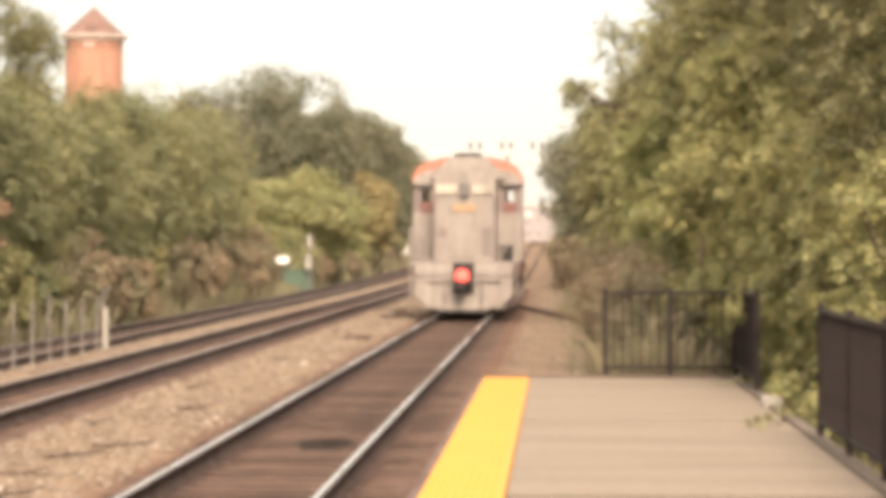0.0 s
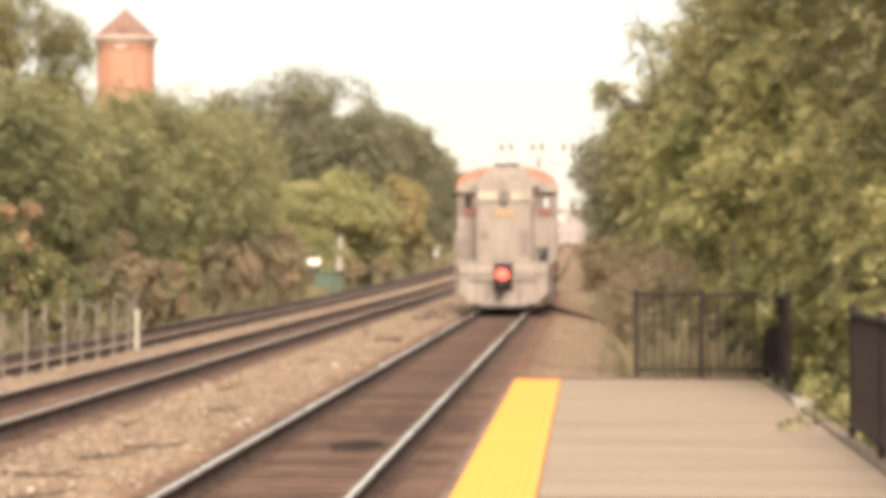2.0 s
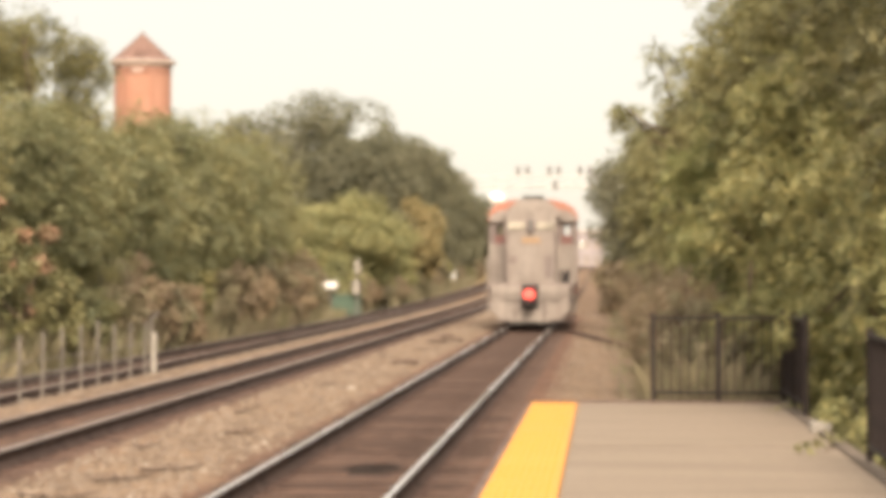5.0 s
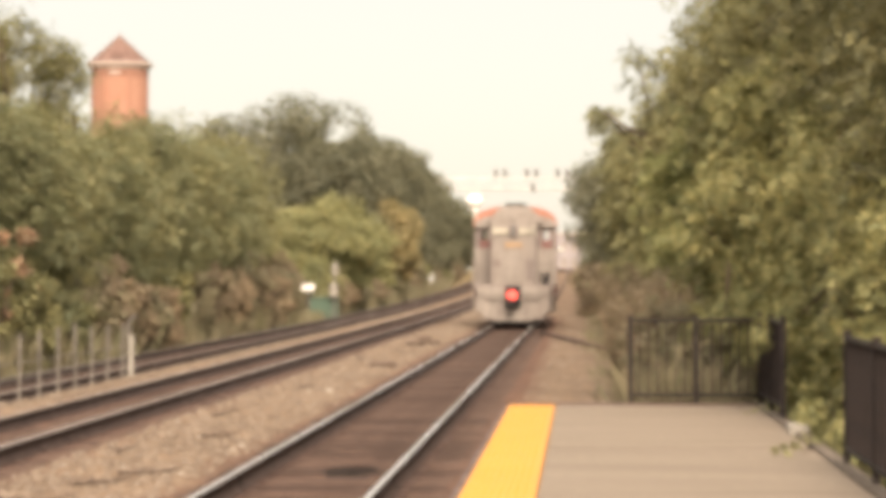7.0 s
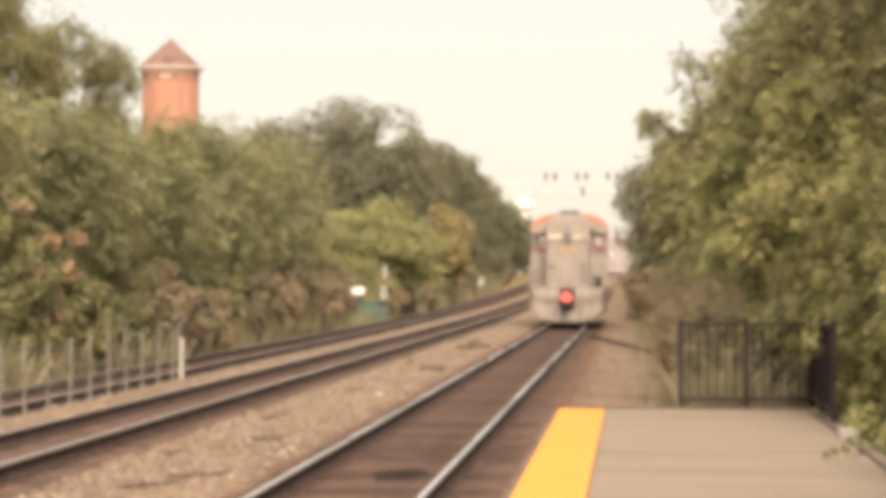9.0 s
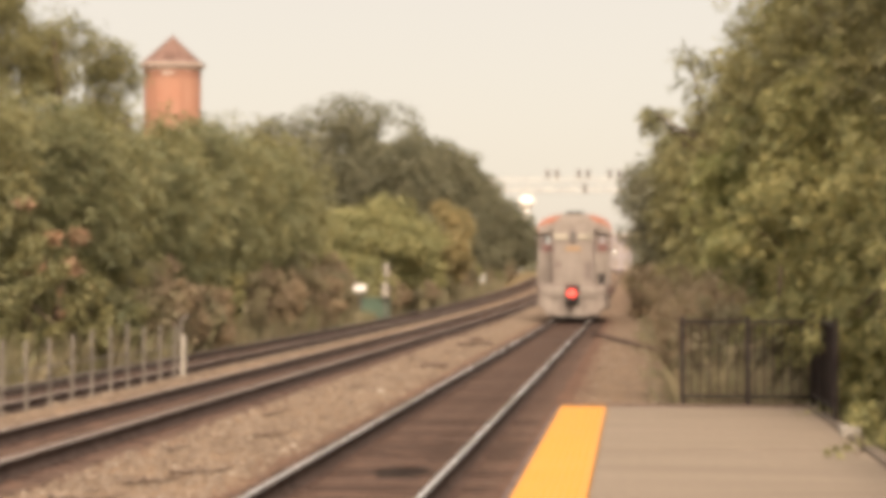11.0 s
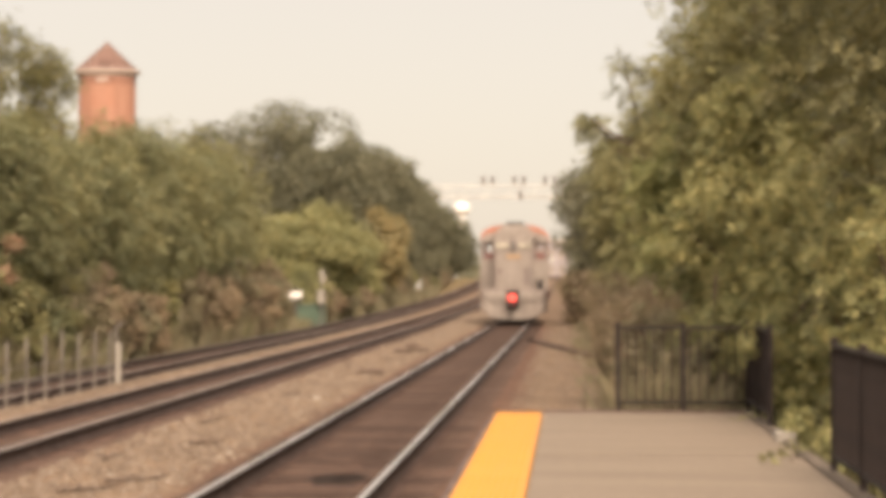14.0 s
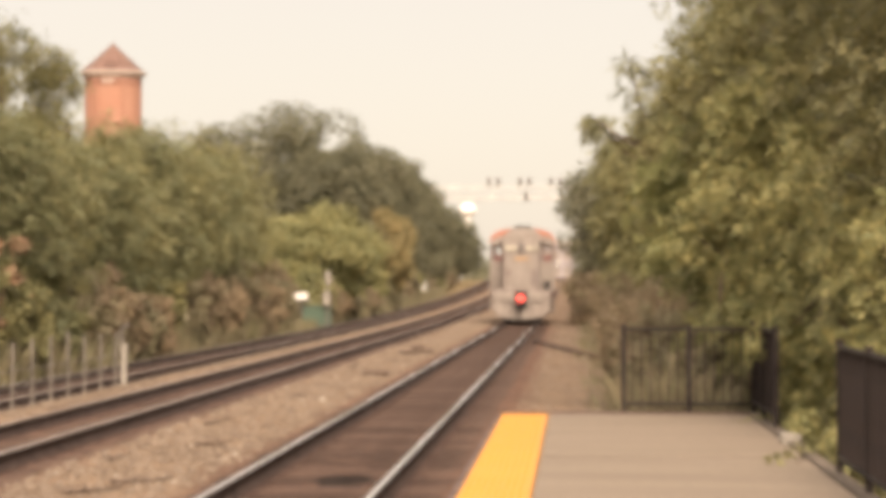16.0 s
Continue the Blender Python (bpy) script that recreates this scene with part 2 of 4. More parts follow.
# olive leaves darkened in two steps: the wood's shade put into the colour
L_WOOD = foliage("shade_toned_olive_leaves", [(0.098, 0.098, 0.041), (0.135, 0.131, 0.054), (0.178, 0.163, 0.066), (0.235, 0.205, 0.083)])
L_SHADE = foliage("shade_darkened_olive_leaves", [(0.07, 0.07, 0.03), (0.097, 0.094, 0.039), (0.128, 0.117, 0.048), (0.17, 0.148, 0.06)])
L_BRUSH = foliage("brown_brush", [(0.145, 0.123, 0.078), (0.19, 0.16, 0.095), (0.24, 0.197, 0.12), (0.165, 0.17, 0.088)])
L_ORANGE = foliage("autumn_leaves", [(0.18, 0.13, 0.073), (0.3, 0.19, 0.110), (0.42, 0.25, 0.159)])
L_LIME = foliage("light_green_leaves", [(0.15, 0.165, 0.066), (0.21, 0.22, 0.088), (0.265, 0.265, 0.108), (0.33, 0.31, 0.13)])
L_RUST = foliage("russet_brush", [(0.165, 0.122, 0.077), (0.21, 0.155, 0.098), (0.255, 0.19, 0.12), (0.175, 0.162, 0.083)])
L_AMBER = foliage("amber_leaves", [(0.2, 0.17, 0.076), (0.27, 0.22, 0.1), (0.34, 0.265, 0.125)])
L_DRY = foliage("dry_weeds", [(0.2, 0.145, 0.092), (0.28, 0.205, 0.128), (0.34, 0.255, 0.16), (0.22, 0.19, 0.1)])


# ---- building helpers ----
def linked(name, bm, material, smooth=False):
    me = bpy.data.meshes.new(name)
    bm.normal_update()
    bm.to_mesh(me)
    bm.free()
    me.materials.append(material)
    if smooth:
        for p in me.polygons:
            p.use_smooth = True
    return new(name, me)


def part(name, bm, material, parent, label="", smooth=False):
    ob = linked(name, bm, material, smooth)
    ob.parent = parent
    if label:
        tagged(ob, label)
    return ob


def thing(name, at, label, category, group="", kind=""):
    ob = new(name)
    ob.empty_display_size = 0.2
    ob.matrix_world = pose(*at)
    return tagged(ob, label, category, group, kind)


def box(bm, x0, x1, y0, y1, z0, z1, bevel=0.0):
    r = bmesh.ops.create_cube(bm, size=1.0)
    vs = r["verts"]
    for v in vs:
        v.co = Vector((x0 + (v.co.x + 0.5) * (x1 - x0), y0 + (v.co.y + 0.5) * (y1 - y0), z0 + (v.co.z + 0.5) * (z1 - z0)))
    if bevel:
        es = list({ed for v in vs for ed in v.link_edges})
        bmesh.ops.bevel(bm, geom=es, offset=bevel, segments=2, affect="EDGES", profile=0.5)
    return bm


def boxed(*args, bevel=0.0):
    return box(bmesh.new(), *args, bevel=bevel)


def rod(bm, p, q, r0, r1=None, n=8):
    """A tapered bar from p to q."""
    p, q = Vector(p), Vector(q)
    d = q - p
    m = Matrix.Translation((p + q) / 2) @ d.to_track_quat("Z", "Y").to_matrix().to_4x4()
    bmesh.ops.create_cone(bm, cap_ends=True, segments=n, radius1=r0, radius2=r0 if r1 is None else r1, depth=d.length, matrix=m)
    return bm


def rods(*bars, n=8):
    bm = bmesh.new()
    for p, q, r in bars:
        rod(bm, p, q, r, n=n)
    return bm


def prism(outline, y0, y1, bevel=0.0):
    """An outline in x and z, drawn out from y0 to y1."""
    bm = bmesh.new()
    f0 = bm.faces.new([bm.verts.new((x, y0, z)) for x, z in outline])
    ex = bmesh.ops.extrude_face_region(bm, geom=[f0])
    bmesh.ops.translate(bm, verts=[v for v in ex["geom"] if isinstance(v, bmesh.types.BMVert)], vec=(0, y1 - y0, 0))
    bmesh.ops.recalc_face_normals(bm, faces=bm.faces)
    if bevel:
        bmesh.ops.bevel(bm, geom=list(bm.edges), offset=bevel, segments=2, affect="EDGES", profile=0.5)
    return bm


def arch(half, low, shoulder, top, n=14, power=2.4):
    """Outline of a hood or roof: upright sides and a rounded top."""
    pts = [(-half, low)]
    for i in range(n + 1):
        t = math.pi * (1 - i / n)
        c, s = math.cos(t), math.sin(t)
        pts.append((half * math.copysign(abs(c) ** (2 / power), c), shoulder + (top - shoulder) * abs(s) ** (2 / power)))
    pts.append((half, low))
    return pts


def raw_mesh(name, verts, faces, material):
    """A mesh from arrays of one face size."""
    me = bpy.data.meshes.new(name)
    verts, faces = np.asarray(verts, np.float32), np.asarray(faces, np.int32)
    k = faces.shape[1]
    me.vertices.add(len(verts))
    me.vertices.foreach_set("co", verts.ravel())
    me.loops.add(faces.size)
    me.loops.foreach_set("vertex_index", faces.ravel())
    me.polygons.add(len(faces))
    me.polygons.foreach_set("loop_start", np.arange(0, faces.size, k, dtype=np.int32))
    me.update(calc_edges=True)
    me.validate()
    me.materials.append(material)
    return me


# ---- the ground: one sheet with the bed of three tracks ----
RAIL, RAIL_FAR = -0.29, -0.57           # heights of the rail tops
TRACKS = [(-2.60, RAIL), (-6.97, RAIL), (-11.37, RAIL_FAR)]
SHIFT, SLANT = -0.07, -0.12             # the line's bearing, in metres and degrees off the y axis
END = 31.6                              # where the platform ends


def grade(y):
    """The line climbs gently far ahead."""
    y = np.asarray(y, float)
    d = np.clip(y - 85, 0, 275)
    return 0.000036 * d * d


CROSS_X = np.array([-900, -300, -120, -60, -30, -20, -16, -14, -13.2, -12.8, -12.3, -10.3, -9.8, -9.3, -8.6, -8.15, -7.9, -5.7, -5.45, -5.1, -4.7, -4.3, -3.95, -3.7, -1.4, -1.15, -0.7, 0, 0.8, 1.6, 2.4, 4, 8, 20, 60, 200, 900])
CROSS_Z = np.array([-1, -1, -1, -1, -1, -0.85, -0.75, -0.75, -0.85, -0.9, -0.78, -0.78, -0.72, -0.5, -0.42, -0.45, -0.5, -0.4, -0.4, -0.41, -0.42, -0.43, -0.45, -0.5, -0.5, -0.48, -0.5, -0.52, -0.58, -0.7, -0.85, -1.1, -1.3, -1.3, -1.3, -1.3, -1.3])


def ground_z(x, y):
    return np.interp(np.asarray(x) - SHIFT + math.tan(radians(SLANT)) * np.asarray(y), CROSS_X, CROSS_Z) + grade(y)


def build_ground():
    fine = np.arange(-13.4, 2.41, 0.2)
    xs = np.unique(np.round(np.concatenate([CROSS_X, fine]), 3))
    ys = np.concatenate([[-400, -100, -40, -10, 5], np.arange(12, 70, 0.4), np.arange(70, 320, 4), [340, 380, 450, 600, 900, 1500, 2500, 3600]])
    gx, gy = np.meshgrid(xs, ys)
    rng = np.random.default_rng(3)
    gz = np.interp(gx, CROSS_X, CROSS_Z) + grade(gy) + np.where((gy > 11) & (gy < 320) & (gx > -13.5) & (gx < 2.5), rng.normal(0, 0.006, gx.shape), 0)
    n, m = gx.shape
    idx = np.arange(n * m).reshape(n, m)
    quads = np.stack([idx[:-1, :-1], idx[:-1, 1:], idx[1:, 1:], idx[1:, :-1]], -1).reshape(-1, 4)
    ob = new("ground", raw_mesh("ground", np.stack([gx, gy, gz], -1).reshape(-1, 3), quads, M_GROUND))
    ob.matrix_world = pose(SHIFT, 0, 0, 0, 0, SLANT)
    tagged(ob, "tan and rust-brown gravel trackbed with dry earth verges", "ground", kind="structure")


build_ground()


# ---- the tracks ----
def rail_outline(top):
    """Half-inch true flat-bottomed rail section round x = 0."""
    right = [(0.07, -0.18), (0.07, -0.168), (0.012, -0.15), (0.012, -0.05), (0.036, -0.04), (0.036, -0.008), (0.028, -0.004)]
    return [(x, top + z) for x, z in right] + [(-x, top + z) for x, z in reversed(right)]


STATIONS = [-60, 10, 40, 80] + list(range(95, 366, 15)) + [700]


def drawn_out(outline, material, name, stations=STATIONS):
    ys = np.array(stations, float)
    o = np.array(outline)
    k = len(o)
    v = np.stack([np.broadcast_to(o[None, :, 0], (len(ys), k)), np.broadcast_to(ys[:, None], (len(ys), k)), o[None, :, 1] + grade(ys)[:, None]], -1).reshape(-1, 3)
    f = [(i * k + j, i * k + (j + 1) % k, (i + 1) * k + (j + 1) % k, (i + 1) * k + j) for i in range(len(ys) - 1) for j in range(k)]
    return raw_mesh(name, v, f, material)


def build_tracks():
    rng = random.Random(5)
    tie_bm = boxed(-1.3, 1.3, -0.115, 0.115, -0.17, 0.0, bevel=0.012)
    tie_me = bpy.data.meshes.new("tie")
    tie_bm.to_mesh(tie_me)
    tie_bm.free()
    tie_me.materials.append(M_TIE)
    plate_bm = boxed(-0.18, 0.18, -0.1, 0.1, 0.0, 0.018, bevel=0.004)
    plate_me = bpy.data.meshes.new("tie_plate")
    plate_bm.to_mesh(plate_me)
    plate_bm.free()
    plate_me.materials.append(M_PLATE)
    for i, (cx, top) in enumerate(TRACKS):
        track = thing("railway_track", (cx, 0, 0), ["railway track with bright worn rails on dark timber ties", "railway track with rust-sided rails between gravel shoulders", "lower railway track beside the trees behind a fence"][i], "railway track", "parallel railway tracks", "structure")
        # the middle track is canted on its left rail, its right rail 70 mm higher
        track.matrix_world = pose(cx - 0.014, 0, 0.035, 0, -2.66, SLANT) if i == 1 else pose(cx, 0, 0, 0, 0, SLANT)
        for side in (-0.753, 0.753):
            r = new("rail", drawn_out(rail_outline(top), M_RAIL, "rail"))
            r.parent = track
            r.location.x = side
            head = [(-0.026, top - 0.003), (-0.02, top + 0.003), (0.02, top + 0.003), (0.026, top - 0.003)]
            cut = 5 if i == 0 else len(STATIONS)
            h = new("running_surface", drawn_out(head, M_RAIL_DULL if i else M_RAIL_TOP, "running_surface", STATIONS[:cut + 1]))
            h.parent = r
            tagged(h, "polished steel top of the rail")
        near = (14.0, 84.0) if i < 2 else (34.0, 90.0)
        y = near[0]
        while y < near[1]:
            t = new("tie", tie_me)
            t.parent = track
            t.matrix_basis = pose(rng.uniform(-0.04, 0.04), y + rng.uniform(-0.03, 0.03), top - 0.178 - 0.012, rng.uniform(-0.4, 0.4), 0, rng.uniform(-1.2, 1.2))
            y += 0.53
        far = bmesh.new()
        y = -30.0
        while y < near[0] - 0.4:
            box(far, -1.3, 1.3, y - 0.115, y + 0.115, top - 0.36, top - 0.19)
            y += 0.53
        y = near[1]
        while y < 365:
            box(far, -1.3, 1.3, y - 0.115, y + 0.115, top - 0.36 + float(grade(y)), top - (0.19 if i or y < 122 else 0.23) + float(grade(y)))
            y += 0.53
        tagged(part("far_ties", far, M_TIE, track), kind="stuff")
        if i < 2:
            plates = bmesh.new()
            y = near[0]
            while y < 50:
                for s in (-0.753, 0.753):
                    box(plates, s - 0.17, s + 0.17, y - 0.09, y + 0.09, top - 0.195, top - 0.176)
                y += 0.53
            tagged(part("tie_plates", plates, M_PLATE, track), kind="stuff")


build_tracks()


def build_loose_stones():
    """Gravel lying over the bed, one sheet of many small stones."""
    rng = np.random.default_rng(11)
    bm = bmesh.new()
    bmesh.ops.create_icosphere(bm, subdivisions=1, radius=1.0)
    base = np.array([v.co[:] for v in bm.verts])
    tri = np.array([[v.index for v in f.verts] for f in bm.faces])
    bm.free()
    zones = [(-5.6, -3.85, 14, 150, 12500), (-9.6, -8.25, 30, 140, 3000), (-0.9, 1.2, 32, 130, 4200), (-10, -9.5, 34, 60, 300)]
    xs, ys = [], []
    for x0, x1, y0, y1, n in zones:
        xs.append(rng.uniform(x0, x1, n))
        ys.append(y0 + (y1 - y0) * rng.uniform(0, 1, n) ** 1.8)
    x, y = np.concatenate(xs), np.concatenate(ys)
    n = len(x)
    size = rng.lognormal(math.log(0.021), 0.35, n)
    ang = rng.uniform(0, 2 * math.pi, n)
    jag = rng.uniform(0.65, 1.25, (n, len(base), 1))
    v = base[None] * jag * size[:, None, None] * np.stack([rng.uniform(0.8, 1.6, n), rng.uniform(0.8, 1.3, n), rng.uniform(0.5, 0.9, n)], -1)[:, None, :]
    c, s = np.cos(ang)[:, None], np.sin(ang)[:, None]
    vx, vy = v[..., 0] * c - v[..., 1] * s, v[..., 0] * s + v[..., 1] * c
    z = ground_z(x, y) + size * 0.3
    v = np.stack([vx + x[:, None], vy + y[:, None], v[..., 2] + z[:, None]], -1).reshape(-1, 3)
    f = (tri[None] + (np.arange(n) * len(base))[:, None, None]).reshape(-1, 3)
    ob = new("loose_gravel", raw_mesh("loose_gravel", v, f, M_STONE))
    tagged(ob, "loose tan and grey gravel stones over the trackbed", "gravel", kind="stuff")


build_loose_stones()


def build_sticks():
    rng = random.Random(21)
    spots = [(-4.5, 24.2, 0.75, 62), (-4.85, 22.6, 0.7, -35), (-4.35, 25.6, 0.6, 40), (-4.45, 31.5, 0.5, 70), (-4.8, 36, 0.8, 55), (-4.5, 45, 0.9, 68), (-4.4, 20.3, 0.5, 40), (-4.6, 60, 1.1, 65), (-4.3, 66, 1.0, -50), (-4.9, 28.5, 0.6, 75)]
    for x, y, length, turn in spots:
        bm = bmesh.new()
        p = Vector((0, 0, 0))
        d = Vector((1, 0, 0))
        segs = 5
        for k in range(segs):
            q = p + d * length / segs
            rod(bm, p, q, 0.02 * (1 - 0.13 * k), 0.02 * (1 - 0.13 * (k + 1)), 6)
            if k in (1, 3):
                rod(bm, q, q + Vector((0.16, rng.choice((-1, 1)) * 0.14, 0.05)), 0.014, 0.006, 5)
            p = q
            d = (d + Vector((0, rng.uniform(-0.6, 0.6), rng.uniform(-0.05, 0.05)))).normalized()
        ob = linked("dead_branch", bm, M_TWIG, True)
        ob.matrix_world = pose(x - length / 2, y, float(ground_z(x, y)) + 0.035, 0, 0, turn)
        tagged(ob, "dry brown dead branch lying on the gravel", "branch", "dead branches between the tracks")


build_sticks()


def build_trackside_litter():
    """A long dark bar across the verge, timber offcuts between the tracks, an oil-soaked patch."""
    # a dark line over the verge, built as a thin tapered bar
    a, c = (-1.25, 88.5), (1.0, 70.0)
    pole = linked("old_pole", rod(bmesh.new(), (a[0], a[1], float(ground_z(*a)) + 0.07), (c[0], c[1], float(ground_z(*c)) + 0.09), 0.07, 0.1, 10), M_TIE, True)
    tagged(pole, "long dark bar lying across the gravel verge", "pole")
    for x, y, turn in ((-4.3, 74, 20), (-4.65, 72.5, -35), (-4.3, 56, 30), (-4.7, 78, 60)):
        ob = linked("timber_offcut", boxed(-0.3, 0.3, -0.07, 0.07, 0, 0.1, bevel=0.015), M_TIE)
        ob.matrix_world = pose(x, y, float(ground_z(x, y)) - 0.02, 0, 0, turn)
        tagged(ob, "dark broken timber offcut lying on the gravel", "timber", "timber offcuts between the tracks")
    bm = bmesh.new()
    bmesh.ops.create_icosphere(bm, subdivisions=4, radius=1.0, matrix=Matrix.Diagonal((0.36, 0.85, 0.05, 1)))
    for v in bm.verts:
        n = noise.noise(v.co * 4) * 0.22 + 1
        v.co = Vector((v.co.x * n, v.co.y * n, v.co.z))
    ob = linked("oil_patch", bm, M_OIL, True)
    ob.matrix_world = pose(-2.42, 27.2, RAIL - 0.222)
    tagged(ob, "black oil-soaked patch of ballast between the rails", "oil patch", kind="structure")


build_trackside_litter()


# ---- the platform ----
PX0, PXS, PX1 = -0.895, -0.275, 2.2


def build_platform():
    plat = thing("platform", (-0.066, 0, 0, 0, 0, SLANT), "low concrete platform with a yellow tactile edge", "platform", kind="structure")
    part("foundation", boxed(PX0 + 0.06, PX1 - 0.05, -40, END - 0.06, -0.95, -0.16), M_CONCRETE_PALE, plat)
    part("edge_beam", boxed(PX0 - 0.02, PX0 + 0.05, -40, END, -0.2, -0.012, bevel=0.008), M_EDGE, plat, "rust-brown steel edge beam")
    part("edge_beam", boxed(PX0 + 0.052, PX1 + 0.03, END - 0.05, END + 0.03, -0.22, 0.03, bevel=0.008), M_EDGE, plat, "rust-brown steel end beam")
    joints = [END + 0.055] + [23.95 - 7.3 * k for k in range(9)]
    for y1, y0 in zip(joints, joints[1:]):
        part("joint_seal", boxed(PXS + 0.004, PX1, y0 - 0.11, y0 + 0.027, -0.15, -0.006), M_OIL, plat, "dark sealed joint between slabs")
        part("slab", boxed(PXS + 0.004, PX1, y0 + 0.03, y1 - 0.114, -0.155, 0.0, bevel=0.01), M_CONCRETE, plat)
    tile = boxed(PX0 + 0.055, PXS - 0.004, 0.003, 0.907, -0.15, 0.004, bevel=0.004)
    me = bpy.data.meshes.new("tactile_tile")
    tile.to_mesh(me)
    tile.free()
    me.materials.append(M_YELLOW)
    y = END - 0.055 - 0.91
    while y > -2:
        t = new("tactile_tile", me)
        t.parent = plat
        t.location.y = y
        y -= 0.91
    rest = boxed(PX0 + 0.055, PXS - 0.004, -40, y + 0.9, -0.15, 0.004)
    part("tactile_strip", rest, M_YELLOW, plat)
    gx, gy = np.meshgrid(np.arange(PX0 + 0.11, PXS - 0.03, 0.06), np.arange(15.5, END - 0.09, 0.06))
    x, y = gx.ravel(), gy.ravel()
    quad = np.array([[-0.012, -0.012, 0.0045], [0.012, -0.012, 0.0045], [0.012, 0.012, 0.0045], [-0.012, 0.012, 0.0045]])
    top = quad * [0.6, 0.6, 1] + [0, 0, 0.004]
    both = np.concatenate([quad, top])
    v = (both[None] + np.stack([x, y, 0 * x], -1)[:, None, :]).reshape(-1, 3)
    fq = np.array([[0, 1, 5, 4], [1, 2, 6, 5], [2, 3, 7, 6], [3, 0, 4, 7], [4, 5, 6, 7]])
    f = (fq[None] + 8 * np.arange(len(x))[:, None, None]).reshape(-1, 4)
    d = new("tactile_domes", raw_mesh("tactile_domes", v, f, M_YELLOW))
    d.parent = plat
    tagged(d, kind="stuff")
    part("kerb", boxed(PX1 + 0.004, PX1 + 0.13, -40, END - 0.06, -0.5, 0.03, bevel=0.012), M_KERB, plat, "dark worn timber kerb")


build_platform()


def build_fence_panel(name, length, post_step, label):
    """Picket railing along +x from its origin: posts, two rails, thin pickets."""
    f = thing(name, (0, 0, 0), label, "fence")
    n = max(1, round(length / post_step))
    for i in range(n + 1):
        x = length * i / n
        part("post", boxed(x - 0.03, x + 0.03, -0.03, 0.03, -0.3, 1.1, bevel=0.004), M_FENCE, f)
        part("post_cap", boxed(x - 0.036, x + 0.036, -0.036, 0.036, 1.1, 1.118, bevel=0.006), M_FENCE, f)
    for z in (0.12, 1.05):
        part("rail", boxed(0, length, -0.02, 0.02, z - 0.02, z + 0.02, bevel=0.004), M_FENCE, f)
    x = 0.11
    me = None
    while x < length - 0.04:
        if me is None:
            p = part("picket", boxed(-0.009, 0.009, -0.009, 0.009, 0.1, 1.05), M_FENCE, f)
            me = p.data
        else:
            p = new("picket", me)
            p.parent = f
        p.location.x = x
        x += 0.112
    return f


end_fence = build_fence_panel("end_railing", 1.62, 0.81, "dark bronze picket railing closing the platform's end")
end_fence.matrix_world = pose(0.66, END + 0.12, 0.0)
side_fence = build_fence_panel("side_railing", 12.6, 2.1, "dark bronze picket railing along the platform's side")
side_fence.matrix_world = pose(PX1 + 0.07, 21.6, 0.03, 0, 0, -90)
side_fence_far = build_fence_panel("side_railing", 3.4, 1.7, "dark bronze picket railing half overgrown by branches")
side_fence_far.matrix_world = pose(PX1 + 0.07, END + 0.12, 0.03, 0, 0, -90)

footing = linked("post_footing", boxed(-0.1, 0.1, -0.17, 0.17, -0.05, 0.07, bevel=0.02), M_CONCRETE_PALE)
footing.matrix_world = pose(PX1 + 0.03, 26.0, 0.035)
tagged(footing, "pale concrete footing block on the platform kerb", "footing")


# ---- fence between the tracks, and trackside posts ----
def build_track_fence():
    f = thing("track_fence", (-9.3, 0, 0), "wire fence on grey steel posts between the tracks", "fence")
    rng = random.Random(8)
    ys = [51.6 - 1.6 * k for k in range(16)]
    for y in ys:
        zb = float(ground_z(-9.3, y))
        h = rng.uniform(1.1, 1.22)
        lean = rng.uniform(-0.03, 0.03)
        part("post", rods(((0, y, zb - 0.2), (lean, y, zb + h), 0.026)), M_GALV, f, smooth=False)
    for dz in (0.35, 0.62):
        part("wire", rods(((0, ys[-1], -0.48 + dz), (0, ys[0], -0.48 + dz), 0.009), n=6), M_GALV, f)


build_track_fence()
zb = float(ground_z(-9.2, 52.2))
end_post = thing("end_post", (-9.22, 52.2, zb), "white painted end post with a bent grey top", "post")
part("post", rods(((0, 0, -0.2), (0, 0, 0.85), 0.062), n=12), M_CONCRETE_PALE, end_post)
part("bracket", rods(((-0.05, 0.02, 0.8), (-0.05, 0.02, 1.18), 0.03), ((-0.05, 0.02, 1.15), (0.1, 0.02, 1.26), 0.03)), M_GALV, end_post, "bent grey steel bracket")

for x, y, h, mt, lab in ((-13.42, 85, 1.9, M_GALV, "weathered grey marker post among dry weeds"),):
    zb = float(ground_z(x, y))
    ob = linked("marker_post", rod(rods(((0, 0, -0.3), (0, 0, h), 0.055)), (0, 0, h), (0, 0, h + 0.04), 0.055, 0.02), mt)
    ob.matrix_world = pose(x, y, zb)
    tagged(ob, lab, "post")


